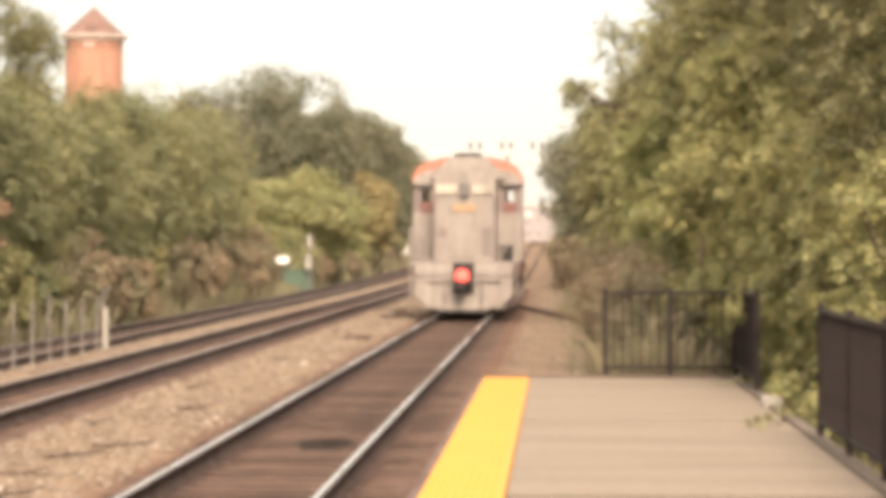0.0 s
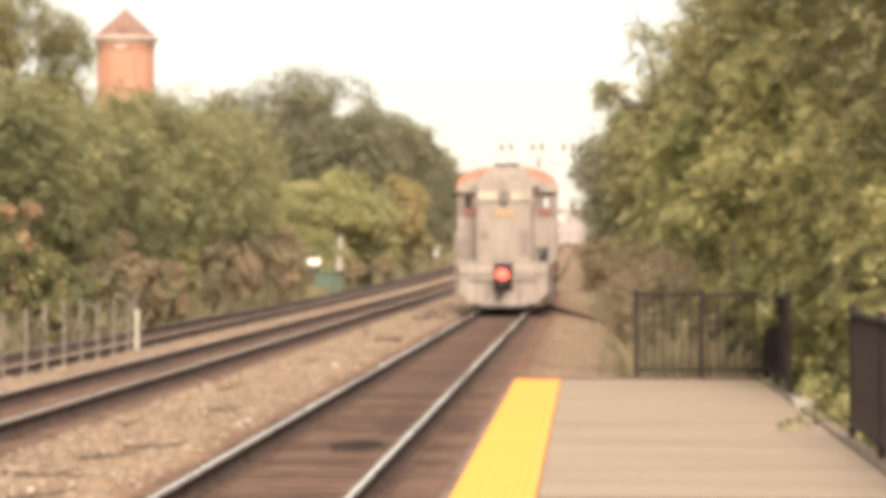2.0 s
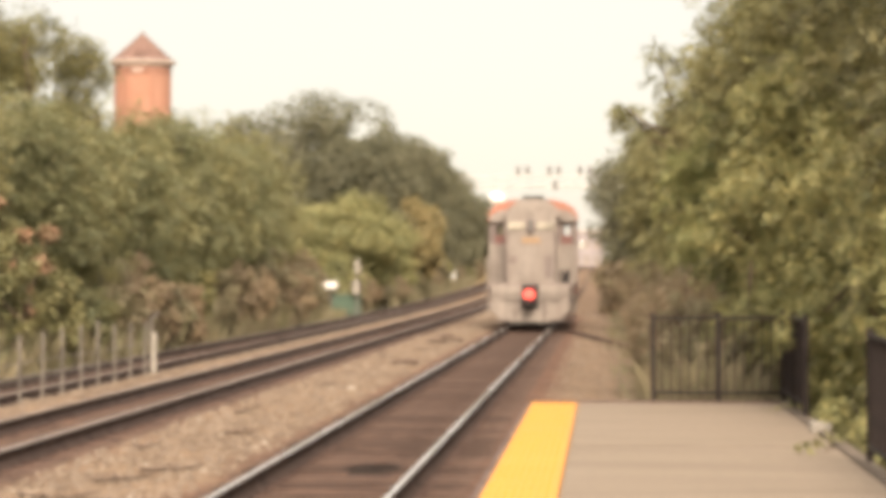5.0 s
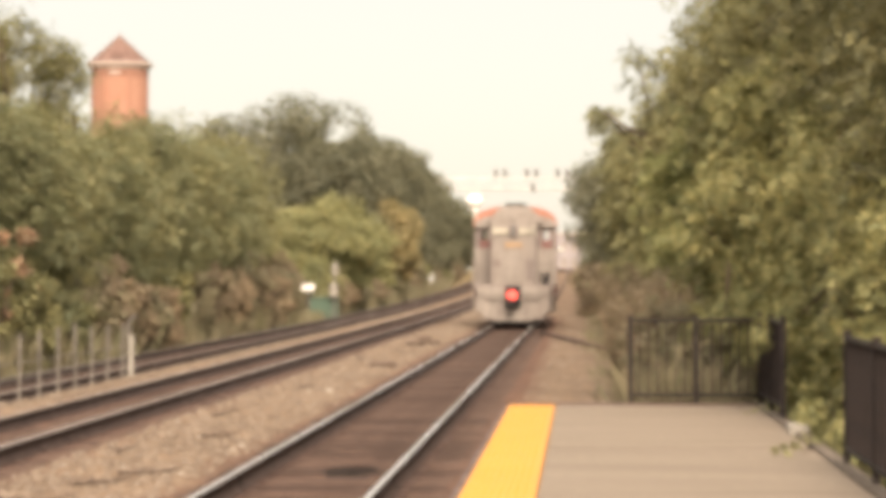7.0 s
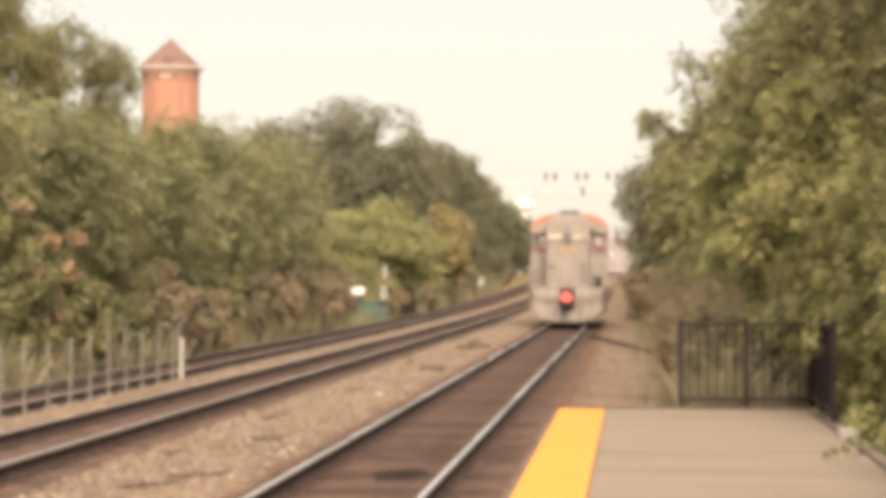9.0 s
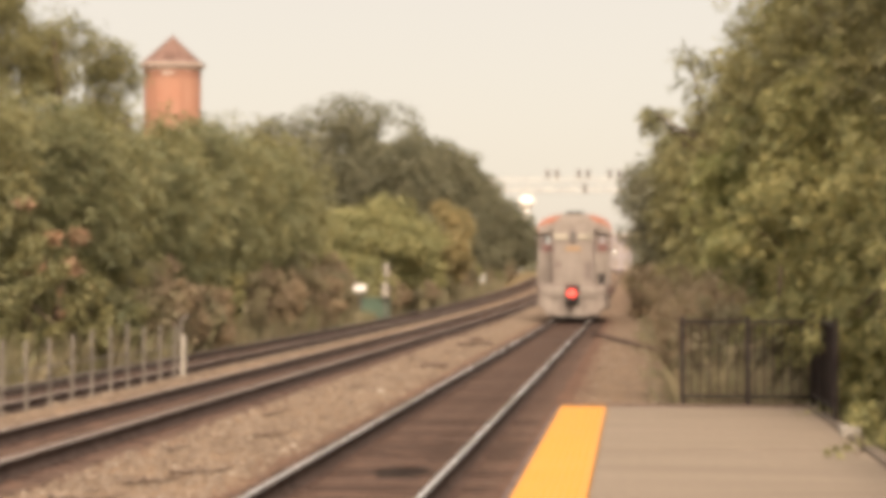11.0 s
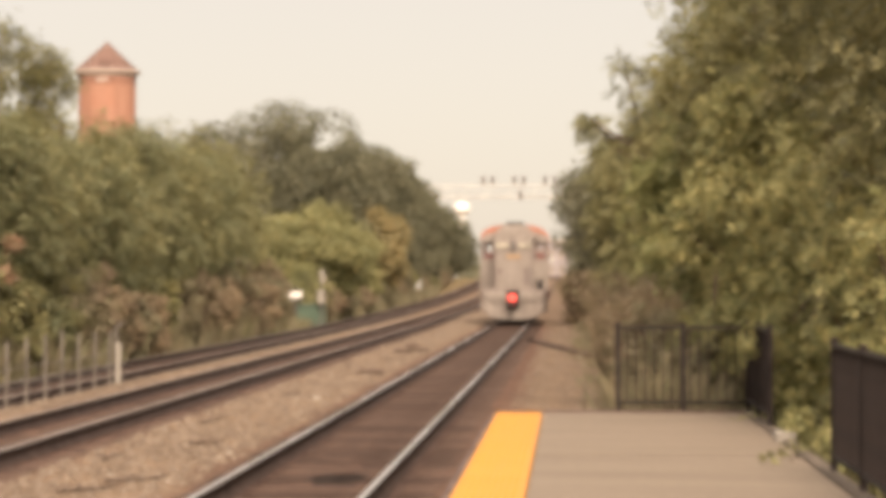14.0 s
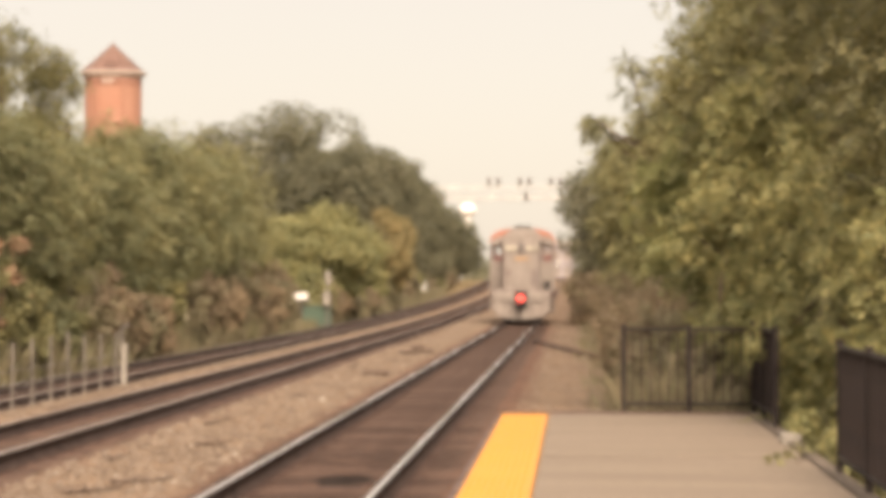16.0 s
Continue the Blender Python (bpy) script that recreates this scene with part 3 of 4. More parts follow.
def build_cabinet():
    x, y = -12.85, 130
    zb = float(ground_z(x, y))
    c = thing("signal_cabinet", (x, y, zb), "green steel trackside cabinet with a white notice", "cabinet")
    part("body", boxed(-0.85, 0.6, -0.35, 0.35, 0.05, 1.15, bevel=0.03), M_GREEN_BOX, c)
    part("roof", boxed(-0.91, 0.66, -0.42, 0.42, 1.155, 1.22, bevel=0.02), M_GREEN_BOX, c)
    part("base", boxed(-0.87, 0.62, -0.4, 0.4, -0.3, 0.045), M_CONCRETE_PALE, c)
    for s in (-0.485, 0.235):
        part("door", boxed(s - 0.33, s + 0.33, -0.365, -0.352, 0.1, 1.1, bevel=0.005), M_GREEN_BOX, c)
    p = thing("signal_post", (x + 0.45, y - 0.7, zb), "white trackside post with a pale box on it", "post")
    part("pole", rods(((0, 0, -0.3), (0, 0, 2.75), 0.045)), M_GALV, p)
    part("box", boxed(-0.2, 0.16, -0.14, 0.14, 1.25, 1.95, bevel=0.04), M_CONCRETE_PALE, p, "pale metal box")
    part("lamp_head", rod(rods(((0.03, 0, 2.3), (0.03, 0, 2.9), 0.13), n=12), (0.03, 0, 2.9), (0.03, 0, 3.0), 0.13, 0.05, 12), M_CONCRETE_PALE, p, "pale round lamp head")
    x2, y2 = -13.3, 230
    d = thing("dwarf_signal", (x2, y2, float(ground_z(x2, y2))), "small white trackside box on a short post", "signal")
    part("pole", rods(((0, 0, -0.3), (0, 0, 0.85), 0.06)), M_GALV, d)
    part("box", boxed(-0.26, 0.26, -0.15, 0.15, 0.8, 1.75, bevel=0.05), M_WHITE, d, "white painted box")
    s = thing("notice_board", (x - 0.9, y - 0.5, zb), "small white rectangular notice on a short post", "sign")
    part("pole", rods(((0, 0, -0.3), (0, 0, 1.55), 0.035)), M_GALV, s)
    part("board", boxed(-0.32, 0.32, -0.05, -0.035, 1.54, 1.9, bevel=0.006), M_WHITE, s)


build_cabinet()


# ---- far things: brick tower, signal bridge, water tank ----
def ring(bm, radius, z0, z1, n, radius2=None, turn=0.0):
    m = Matrix.Translation((0, 0, (z0 + z1) / 2)) @ Matrix.Rotation(turn, 4, "Z")
    bmesh.ops.create_cone(bm, cap_ends=True, segments=n, radius1=radius, radius2=radius if radius2 is None else radius2, depth=z1 - z0, matrix=m)
    return bm


def build_tower():
    Y = 350.0
    t = thing("brick_tower", (-63.4, Y, -0.4), "tall round orange brick tower with a pointed brown roof", "tower")
    part("shaft", ring(bmesh.new(), 3.85, 0, 30.6, 40), M_BRICK, t)
    band = ring(bmesh.new(), 3.95, 29.2, 30.2, 40)
    part("brick_band", band, M_BRICK_DARK, t, "darker brick band under the eaves")
    part("cornice", ring(ring(bmesh.new(), 4.1, 30.3, 30.8, 40), 4.6, 30.8, 31.15, 40), M_CORNICE, t, "pale stone cornice")
    part("roof", ring(bmesh.new(), 4.55, 31.15, 35.1, 8, 0.12, radians(22.5)), M_ROOF, t, "brown eight-sided pointed roof")
    part("finial", rods(((0, 0, 35.0), (0, 0, 35.35), 0.1)), M_ROOF, t)
    part("lintel", boxed(-0.8, 0.8, -4.06, -3.8, 29.5, 29.85), M_CORNICE, t, "pale stone panel")
    rib = None
    for k in range(12):
        a = k * math.pi / 6
        if rib is None:
            ob = part("pilaster", boxed(-0.35, 0.35, -3.93, -3.7, 0, 29.2), M_BRICK, t)
            rib = ob.data
        else:
            ob = new("pilaster", rib)
            ob.parent = t
        ob.rotation_euler.z = a


build_tower()


def build_signal_bridge():
    Y = 361.0
    zb = float(ground_z(0, Y)) + 1.47
    g = thing("signal_bridge", (0, Y, zb), "pale steel signal bridge across the tracks with signal heads", "signal bridge")
    x0, x1, zt, zl = -20.0, 4.6, 11.4, 9.8
    for x in (x0, x1):
        for s in (-0.6, 0.6):
            part("leg", rods(((x, s, -3.2), (x, s, zt), 0.13)), M_SIGNAL, g)
    for s in (-0.6, 0.6):
        for z in (zl, zt):
            part("chord", rods(((x0, s, z), (x1, s, z), 0.07)), M_SIGNAL, g)
        n = 15
        for k in range(n):
            xa, xb = x0 + (x1 - x0) * k / n, x0 + (x1 - x0) * (k + 1) / n
            a, b = (zl, zt) if k % 2 else (zt, zl)
            part("brace", rods(((xa, s, a), (xb, s, b), 0.03)), M_SIGNAL, g)
    part("walkway", boxed(x0, x1, -0.55, 0.55, zl + 0.12, zl + 0.17), M_SIGNAL, g)
    for cx, _ in TRACKS:
        for d in (-0.65, 0.65):
            h = part("signal_head", boxed(cx + 0.5 + d - 0.28, cx + 0.5 + d + 0.28, -1.0, -0.75, zt + 0.25, zt + 1.35, bevel=0.08), M_SIGNAL_DARK, g, "dark signal head")
            part("bracket", rods(((cx + 0.5 + d, -0.87, zt - 0.1), (cx + 0.5 + d, -0.87, zt + 0.3), 0.06)), M_SIGNAL, g)
    part("signal_head", boxed(-6.55, -6.0, -1.0, -0.75, zl - 0.35, zl + 0.95, bevel=0.08), M_SIGNAL_DARK, g, "dark signal head hung below")


build_signal_bridge()


def build_water_tank():
    Y = 700.0
    t = thing("water_tank", (-28.3, Y, 2.5), "far white globe-shaped water tank on a stem", "water tank")
    bm = bmesh.new()
    bmesh.ops.create_uvsphere(bm, u_segments=24, v_segments=14, radius=2.3, matrix=Matrix.Translation((0, 0, 19.0)) @ Matrix.Diagonal((1.0, 1.0, 0.85, 1)))
    part("globe", bm, M_WHITE, t, smooth=True)
    part("stem", ring(bmesh.new(), 0.9, 0, 17.2, 16), M_WHITE, t)
    part("flare", ring(bmesh.new(), 1.8, 0, 2.5, 16, 0.9), M_WHITE, t)


build_water_tank()


def build_far_building():
    x, y = -2.6, 520.0
    h = thing("building", (x, y, float(ground_z(-2.6, y)) - 0.3), "far pale flat-roofed building beyond the signal bridge", "building")
    part("wall", boxed(-3.4, 3.4, 0, 9, 0, 7.6), M_STUCCO, h)
    part("roof", boxed(-3.6, 3.6, -0.2, 9.2, 7.6, 8.0, bevel=0.05), M_CORNICE, h)
    # windows in opaque grey close to the wall's tone: haze put into the colour
    for k in range(3):
        for z in (1.2, 4.4):
            w = part("window", boxed(-2.7 + 2 * k, -1.5 + 2 * k, -0.05, -0.004, z, z + 1.7), M_GREY, h)
            part("sill", boxed(-2.8 + 2 * k, -1.4 + 2 * k, -0.14, -0.004, z - 0.16, z - 0.01), M_CORNICE, w)


build_far_building()


# ---- the locomotive: its origin lies on the rail tops under the end plate ----
def build_locomotive():
    L = thing("locomotive", (TRACKS[0][0], 70.5, RAIL), "faded grey high-nosed diesel locomotive with orange-red roof corners", "locomotive")
    # end plate with cut lower corners
    w = 1.37
    part("pilot", prism([(-w, 1.42), (-w, 0.55), (-0.95, 0.14), (0.95, 0.14), (w, 0.55), (w, 1.42)], 0.0, 0.12, 0.02), M_GREY, L, "battered grey end plate")
    part("pilot_step", boxed(-1.2, -0.7, -0.22, 0.0, 0.2, 0.24), M_GREY_DARK, L)
    part("pilot_step", boxed(0.7, 1.2, -0.22, 0.0, 0.2, 0.24), M_GREY_DARK, L)
    part("footboard", boxed(-1.05, 1.05, -0.1, -0.005, 0.95, 0.99), M_GREY, L)
    part("snow_guard", boxed(-0.92, 0.92, 0.01, 0.06, 0.07, 0.135), M_BLACK, L)
    part("deck", boxed(-1.5, 1.5, 0.13, 16.6, 1.36, 1.5, bevel=0.015), M_GREY_DARK, L)
    part("side_sill", boxed(-1.52, -1.44, 0.3, 16.4, 1.05, 1.355), M_MAROON, L, "maroon side sill")
    part("side_sill", boxed(1.44, 1.52, 0.3, 16.4, 1.05, 1.355), M_MAROON, L, "maroon side sill")
    part("pilot", boxed(-1.43, 1.43, 16.62, 16.74, 0.2, 1.42, bevel=0.02), M_GREY, L)
    # coupler with its draft box and the red marker lamp
    part("draft_box", boxed(-0.29, 0.29, -0.07, 0.0, 0.62, 1.46, bevel=0.02), M_BLACK, L, "greasy black coupler pocket")
    coup = part("coupler", boxed(-0.13, 0.13, -0.5, -0.05, 0.72, 0.95, bevel=0.03), M_BLACK, L, "black knuckle coupler")
    part("knuckle", boxed(-0.2, 0.08, -0.72, -0.46, 0.68, 0.99, bevel=0.06), M_BLACK, coup)
    lampbox = part("marker_lamp", ring(bmesh.new(), 0.27, 0.0, 0.12, 20), M_BLACK, L, "round red tail marker lamp")
    lampbox.matrix_basis = Matrix.Translation((-0.02, -0.5, 1.1)) @ Matrix.Rotation(radians(90), 4, "X")
    lens = part("lens", ring(bmesh.new(), 0.18, 0.121, 0.16, 20, 0.14), M_LAMP_RED, lampbox, "glowing red lens")
    for s in (-1, 1):
        part("air_hose", rods(((s * 0.5, -0.05, 0.95), (s * 0.52, -0.18, 0.6), 0.03), ((s * 0.52, -0.18, 0.6), (s * 0.48, -0.16, 0.3), 0.03)), M_GREY_DARK, L)
        part("cut_lever", rods(((s * 0.3, -0.06, 1.15), (s * 1.35, -0.06, 1.12), 0.018)), M_GREY, L)
    # steps and handrails at the corners
    for s in (-1, 1):
        for k in range(3):
            part("step", boxed(min(s * 1.2, s * 1.5), max(s * 1.2, s * 1.5), 0.2, 0.75, 0.42 + 0.3 * k, 0.45 + 0.3 * k), M_GREY_DARK, L)
        part("handrail", rods(((s * 1.46, 0.08, 0.5), (s * 1.5, 0.08, 2.35), 0.028), ((s * 1.5, 0.08, 2.35), (s * 1.38, 0.08, 2.45), 0.028), n=8), M_GREY, L, "pale handrail")
        part("handrail", rods(((s * 1.46, 0.8, 1.4), (s * 1.46, 0.8, 2.4), 0.025), n=8), M_GREY, L, "pale handrail")
        part("end_rail", rods(((s * 1.42, 0.1, 2.3), (s * 0.95, 0.1, 2.3), 0.02), ((s * 1.05, 0.1, 1.42), (s * 1.05, 0.1, 2.3), 0.02), n=8), M_GREY, L)
        part("grab_iron", rods(((s * 1.38, 0.12, 2.25), (s * 0.98, 0.3, 1.52), 0.03)), M_GREY, L, "pale sloping grab rail")
    part("tool_box", boxed(0.98, 1.36, 0.35, 0.75, 1.505, 1.95, bevel=0.02), M_BLACK, L, "dark box beside the nose")
    # nose
    part("short_hood", prism(arch(0.86, 1.5, 3.55, 4.02, power=3.2), 0.75, 3.3, 0.0), M_GREY, L, "tall narrow grey nose")
    part("nose_door", boxed(-0.38, 0.28, 0.722, 0.745, 1.6, 3.1, bevel=0.008), M_GREY, L)
    for s in (-1, 1):
        part("number_board", boxed(s * 0.5 - 0.3, s * 0.5 + 0.3, 0.68, 0.748, 3.38, 3.63, bevel=0.02), M_CREAM, L, "cream number board")
        part("sand_filler", boxed(s * 0.6 - 0.12, s * 0.6 + 0.12, 0.72, 0.747, 2.2, 2.45, bevel=0.01), M_GREY_DARK, L)
        part("rib", boxed(s * 0.82 - 0.03, s * 0.82 + 0.03, 0.722, 0.747, 1.55, 3.3), M_GREY_DARK, L)
    part("headlight_box", boxed(-0.14, 0.14, 0.62, 0.747, 3.3, 3.74, bevel=0.04), M_GREY_DARK, L)
    for z in (3.41, 3.63):
        lamp = part("headlight", ring(bmesh.new(), 0.09, 0, 0.05, 16), M_LENS, L, "unlit headlight lens")
        lamp.matrix_basis = Matrix.Translation((0, 0.62, z)) @ Matrix.Rotation(radians(90), 4, "X")
    part("emblem", boxed(-0.32, 0.32, 0.708, 0.721, 2.9, 3.1, bevel=0.02), M_GOLD, L, "faded orange emblem panel")
    part("vent", boxed(0.5, 0.72, 0.725, 0.747, 1.7, 2.2), M_GREY_DARK, L)
    # cab: walls built round its windows
    y0, y1, hw, zs = 3.3, 5.6, 1.58, 3.75
    for yy in (y0, y1 - 0.06):
        for s in (-1, 1):
            a, b = (lambda p, q: (min(p, q), max(p, q)))(s * 0.865, s * hw)
            wa, wb = (lambda p, q: (min(p, q), max(p, q)))(s * 1.08, s * 1.33)
            part("cab_wall", boxed(a, b, yy, yy + 0.06, 1.5, 2.9), M_GREY, L)
            part("cab_wall", boxed(a, b, yy, yy + 0.06, 2.9, 3.2), M_GREY_DARK, L)
            part("cab_wall", boxed(a, b, yy, yy + 0.06, 3.57, zs + 0.12), M_GREY_DARK, L)
            part("cab_wall", boxed(a, wa, yy, yy + 0.06, 3.2, 3.57), M_GREY_DARK, L)
            part("cab_wall", boxed(wb, b, yy, yy + 0.06, 3.2, 3.57), M_GREY_DARK, L)
            pane = part("window_pane", boxed(wa, wb, yy + 0.025, yy + 0.032, 3.2, 3.57), M_GLASS, L, "clear cab window")
            pane.visible_shadow = False
            part("window_guard", boxed(wa - 0.05, wb + 0.08, yy - 0.02, yy - 0.002, 2.9, 3.2), M_MAROON, L, "red-brown panel under the cab window")
    for s in (-1, 1):
        a, b = min(s * hw, s * (hw - 0.06)), max(s * hw, s * (hw - 0.06))
        part("cab_side", boxed(a, b, y0 + 0.06, y1 - 0.06, 1.5, 2.95), M_MAROON, L, "maroon cab side")
        part("cab_side", boxed(a, b, y0 + 0.06, y1 - 0.06, 3.6, zs), M_MAROON, L)
        for ya, yb in ((y0 + 0.06, y0 + 0.3), (y0 + 1.05, y0 + 1.25), (y1 - 0.3, y1 - 0.06)):
            part("cab_pillar", boxed(a, b, ya, yb, 2.95, 3.6), M_MAROON, L)
        for ya, yb in ((y0 + 0.3, y0 + 1.05), (y0 + 1.25, y1 - 0.3)):
            pane = part("window_pane", boxed((a + b) / 2 - 0.004, (a + b) / 2 + 0.004, ya, yb, 2.95, 3.6), M_GLASS, L)
            pane.visible_shadow = False
    mir = part("mirror", boxed(1.62, 1.86, y0 + 0.42, y0 + 0.46, 2.72, 2.95, bevel=0.012), M_MIRROR, L, "bright wing mirror")
    part("bracket", rods(((1.5, y0 + 0.47, 2.85), (1.75, y0 + 0.47, 2.85), 0.02)), M_BLACK, mir)
    # roof: grey crown between orange-red shoulders
    full = arch(1.6, 3.7, 3.78, 4.52, n=26, power=2.5)
    crown = [p for p in full if abs(p[0]) < 0.62]
    part("roof", prism([(-1.3, 3.75)] + crown + [(1.3, 3.75)], y0 - 0.12, y1 + 0.1), M_GREY, L, "grey curved cab roof")
    for s in (-1, 1):
        sh = [p for p in full if s * p[0] > 0.5]
        pts = sh + [(s * 1.2, 3.9)] if s > 0 else [(s * 1.2, 3.9)] + sh
        part("roof_shoulder", prism([(x, z + 0.004) for x, z in pts], y0 - 0.14, y1 + 0.1), M_RED, L, "faded orange-red roof shoulder")
    part("cab_front", prism(arch(1.57, 3.7, 3.75, 4.2, power=2.6), y0 - 0.16, y0 - 0.142), M_GREY, L, "pale grey frame of the cab front")
    part("visor", prism(arch(1.08, 3.86, 3.92, 4.24, power=2.6), y0 - 0.3, y0 - 0.163), M_GREY, L, "pale grey panel over the nose")
    horn = part("horn", rods(((-0.4, y0 + 0.3, 4.58), (0.4, y0 + 0.3, 4.58), 0.05), ((-0.2, y0 + 0.1, 4.6), (-0.2, y0 + 0.6, 4.6), 0.05), ((0.15, y0 + 0.05, 4.6), (0.15, y0 + 0.6, 4.6), 0.05), ((0, y0 + 0.3, 4.45), (0, y0 + 0.3, 4.6), 0.04)), M_BLACK, L, "dark air horn")
    # long hood behind the cab
    part("long_hood", prism(arch(0.93, 1.5, 3.75, 4.2, power=3.2), 5.62, 16.0), M_MAROON, L, "maroon long hood")
    for k in range(8):
        for s in (-1, 1):
            part("hood_door", boxed(min(s * 0.932, s * 0.95), max(s * 0.932, s * 0.95), 6.0 + 1.2 * k, 7.1 + 1.2 * k, 1.7, 3.5), M_MAROON, L)
    for k in range(4):
        part("roof_fan", ring(bmesh.new(), 0.55, 4.1, 4.34, 20), M_GREY_DARK, L).location = (0, 8.2 + 1.9 * k, 0)
    for s in (-1, 1):
        for k in range(6):
            part("stanchion", rods(((s * 1.47, 6 + 1.9 * k, 1.5), (s * 1.47, 6 + 1.9 * k, 2.45), 0.02)), M_GREY, L)
        part("side_rail", rods(((s * 1.47, 5.7, 2.45), (s * 1.47, 15.8, 2.45), 0.02)), M_GREY, L)
    part("fuel_tank", prism([(-1.25, 1.1), (-1.35, 0.8), (-1.0, 0.3), (1.0, 0.3), (1.35, 0.8), (1.25, 1.1)], 6.6, 10.2, 0.03), M_BLACK, L)
    wheels = []
    for ty in (3.4, 13.2):
        for s in (-1, 1):
            part("truck_frame", boxed(min(s * 0.98, s * 1.18), max(s * 0.98, s * 1.18), ty - 1.9, ty + 1.9, 0.42, 0.8, bevel=0.04), M_BLACK, L)
        part("bolster", boxed(-0.95, 0.95, ty - 0.3, ty + 0.3, 0.6, 1.3), M_BLACK, L)
        for dy in (-1.37, 1.37):
            bm = bmesh.new()
            for s in (-1, 1):
                m = Matrix.Translation((s * 0.755, 0, 0)) @ Matrix.Rotation(radians(90), 4, "Y")
                bmesh.ops.create_cone(bm, cap_ends=True, segments=32, radius1=0.508, radius2=0.508, depth=0.13, matrix=m)
                m = Matrix.Translation((s * 0.68, 0, 0)) @ Matrix.Rotation(radians(90), 4, "Y")
                bmesh.ops.create_cone(bm, cap_ends=True, segments=32, radius1=0.53, radius2=0.53, depth=0.03, matrix=m)
            rod(bm, (-1.1, 0, 0), (1.1, 0, 0), 0.09, n=12)
            for k in range(5):
                a = k * math.tau / 5
                for s in (-1, 1):
                    rod(bm, (s * 0.825, 0.15 * math.cos(a), 0.15 * math.sin(a)), (s * 0.825, 0.42 * math.cos(a), 0.42 * math.sin(a)), 0.03, n=5)
            wset = part("wheelset", bm, M_STEEL, L)
            wset.location = (0, ty + dy, 0.512)
            wheels.append((wset, ty + dy))
    return L, wheels


loco, wheelsets = build_locomotive()


# ---- trees, bushes and weeds ----
def leaf_mesh(rng, centres, radii, counts, size, droop=0.3, leaflets=0):
    """Folded leaves scattered in clumps, thin towards the rim of each clump; with leaflets, in long drooping fronds."""
    k = max(1, leaflets)
    pos, nor = [], []
    for c, r, n in zip(centres, radii, counts):
        n = max(1, int(n) // k)
        d = rng.normal(0, 1, (n, 3))
        d /= np.linalg.norm(d, axis=1)[:, None]
        rad = rng.uniform(0.45, 1.0, (n, 1)) ** 0.5
        pos.append(c + d * rad * r)
        nor.append(d + np.array([0, 0, 0.5]) + rng.normal(0, 0.45, (n, 3)))
    p, nrm = np.concatenate(pos), np.concatenate(nor)
    nrm /= np.linalg.norm(nrm, axis=1)[:, None]
    n = len(p)
    t = rng.normal(0, 1, (n, 3)) + np.array([0, 0, -droop])
    broad = 0.26
    if leaflets:
        # the stalk runs outward and hangs; leaflets stand off it on both sides
        axis = nrm * [1, 1, 0.3] + rng.normal(0, 0.35, (n, 3)) + np.array([0, 0, -0.45])
        axis /= np.linalg.norm(axis, axis=1)[:, None]
        side = np.cross(axis, nrm + rng.normal(0, 0.15, (n, 3)))
        side /= np.linalg.norm(side, axis=1)[:, None] + 1e-9
        face = np.cross(side, axis)
        step = (np.arange(k) / k)[None, :, None]
        flip = np.where(np.arange(k) % 2, 1.0, -1.0)[None, :, None]
        long = size * rng.uniform(2.4, 4.4, (n, 1, 1))
        p = (p[:, None, :] + axis[:, None, :] * step * long + np.array([0, 0, -0.25]) * step * step * long).reshape(-1, 3)
        t = (axis[:, None, :] * 0.55 + side[:, None, :] * flip * 0.85 + rng.normal(0, 0.15, (n, k, 3))).reshape(-1, 3)
        nrm = (face[:, None, :] + rng.normal(0, 0.2, (n, k, 3))).reshape(-1, 3)
        nrm /= np.linalg.norm(nrm, axis=1)[:, None]
        n, broad = len(p), 0.2
    t -= nrm * (t * nrm).sum(1)[:, None]
    t /= np.linalg.norm(t, axis=1)[:, None] + 1e-9
    b = np.cross(nrm, t)
    s = size * rng.lognormal(0, 0.3, (n, 1))
    v = np.stack([p, p + t * s * 0.5 + b * s * broad + nrm * s * 0.1, p + t * s, p + t * s * 0.5 - b * s * broad + nrm * s * 0.1], 1).reshape(-1, 3)
    i = 4 * np.arange(n)[:, None]
    f = np.concatenate([i + [0, 1, 2], i + [0, 2, 3]], 1).reshape(-1, 3)
    return v, f


def limb(bm, p, q, r0, r1, rng, bends=3):
    p, q = Vector(p), Vector(q)
    a = p
    for k in range(bends):
        b = p.lerp(q, (k + 1) / bends)
        if k < bends - 1:
            b += Vector(rng.normal(0, 0.05 * (q - p).length, 3))
        rod(bm, a, b, r0 + (r1 - r0) * k / bends, r0 + (r1 - r0) * (k + 1) / bends, 6)
        a = b


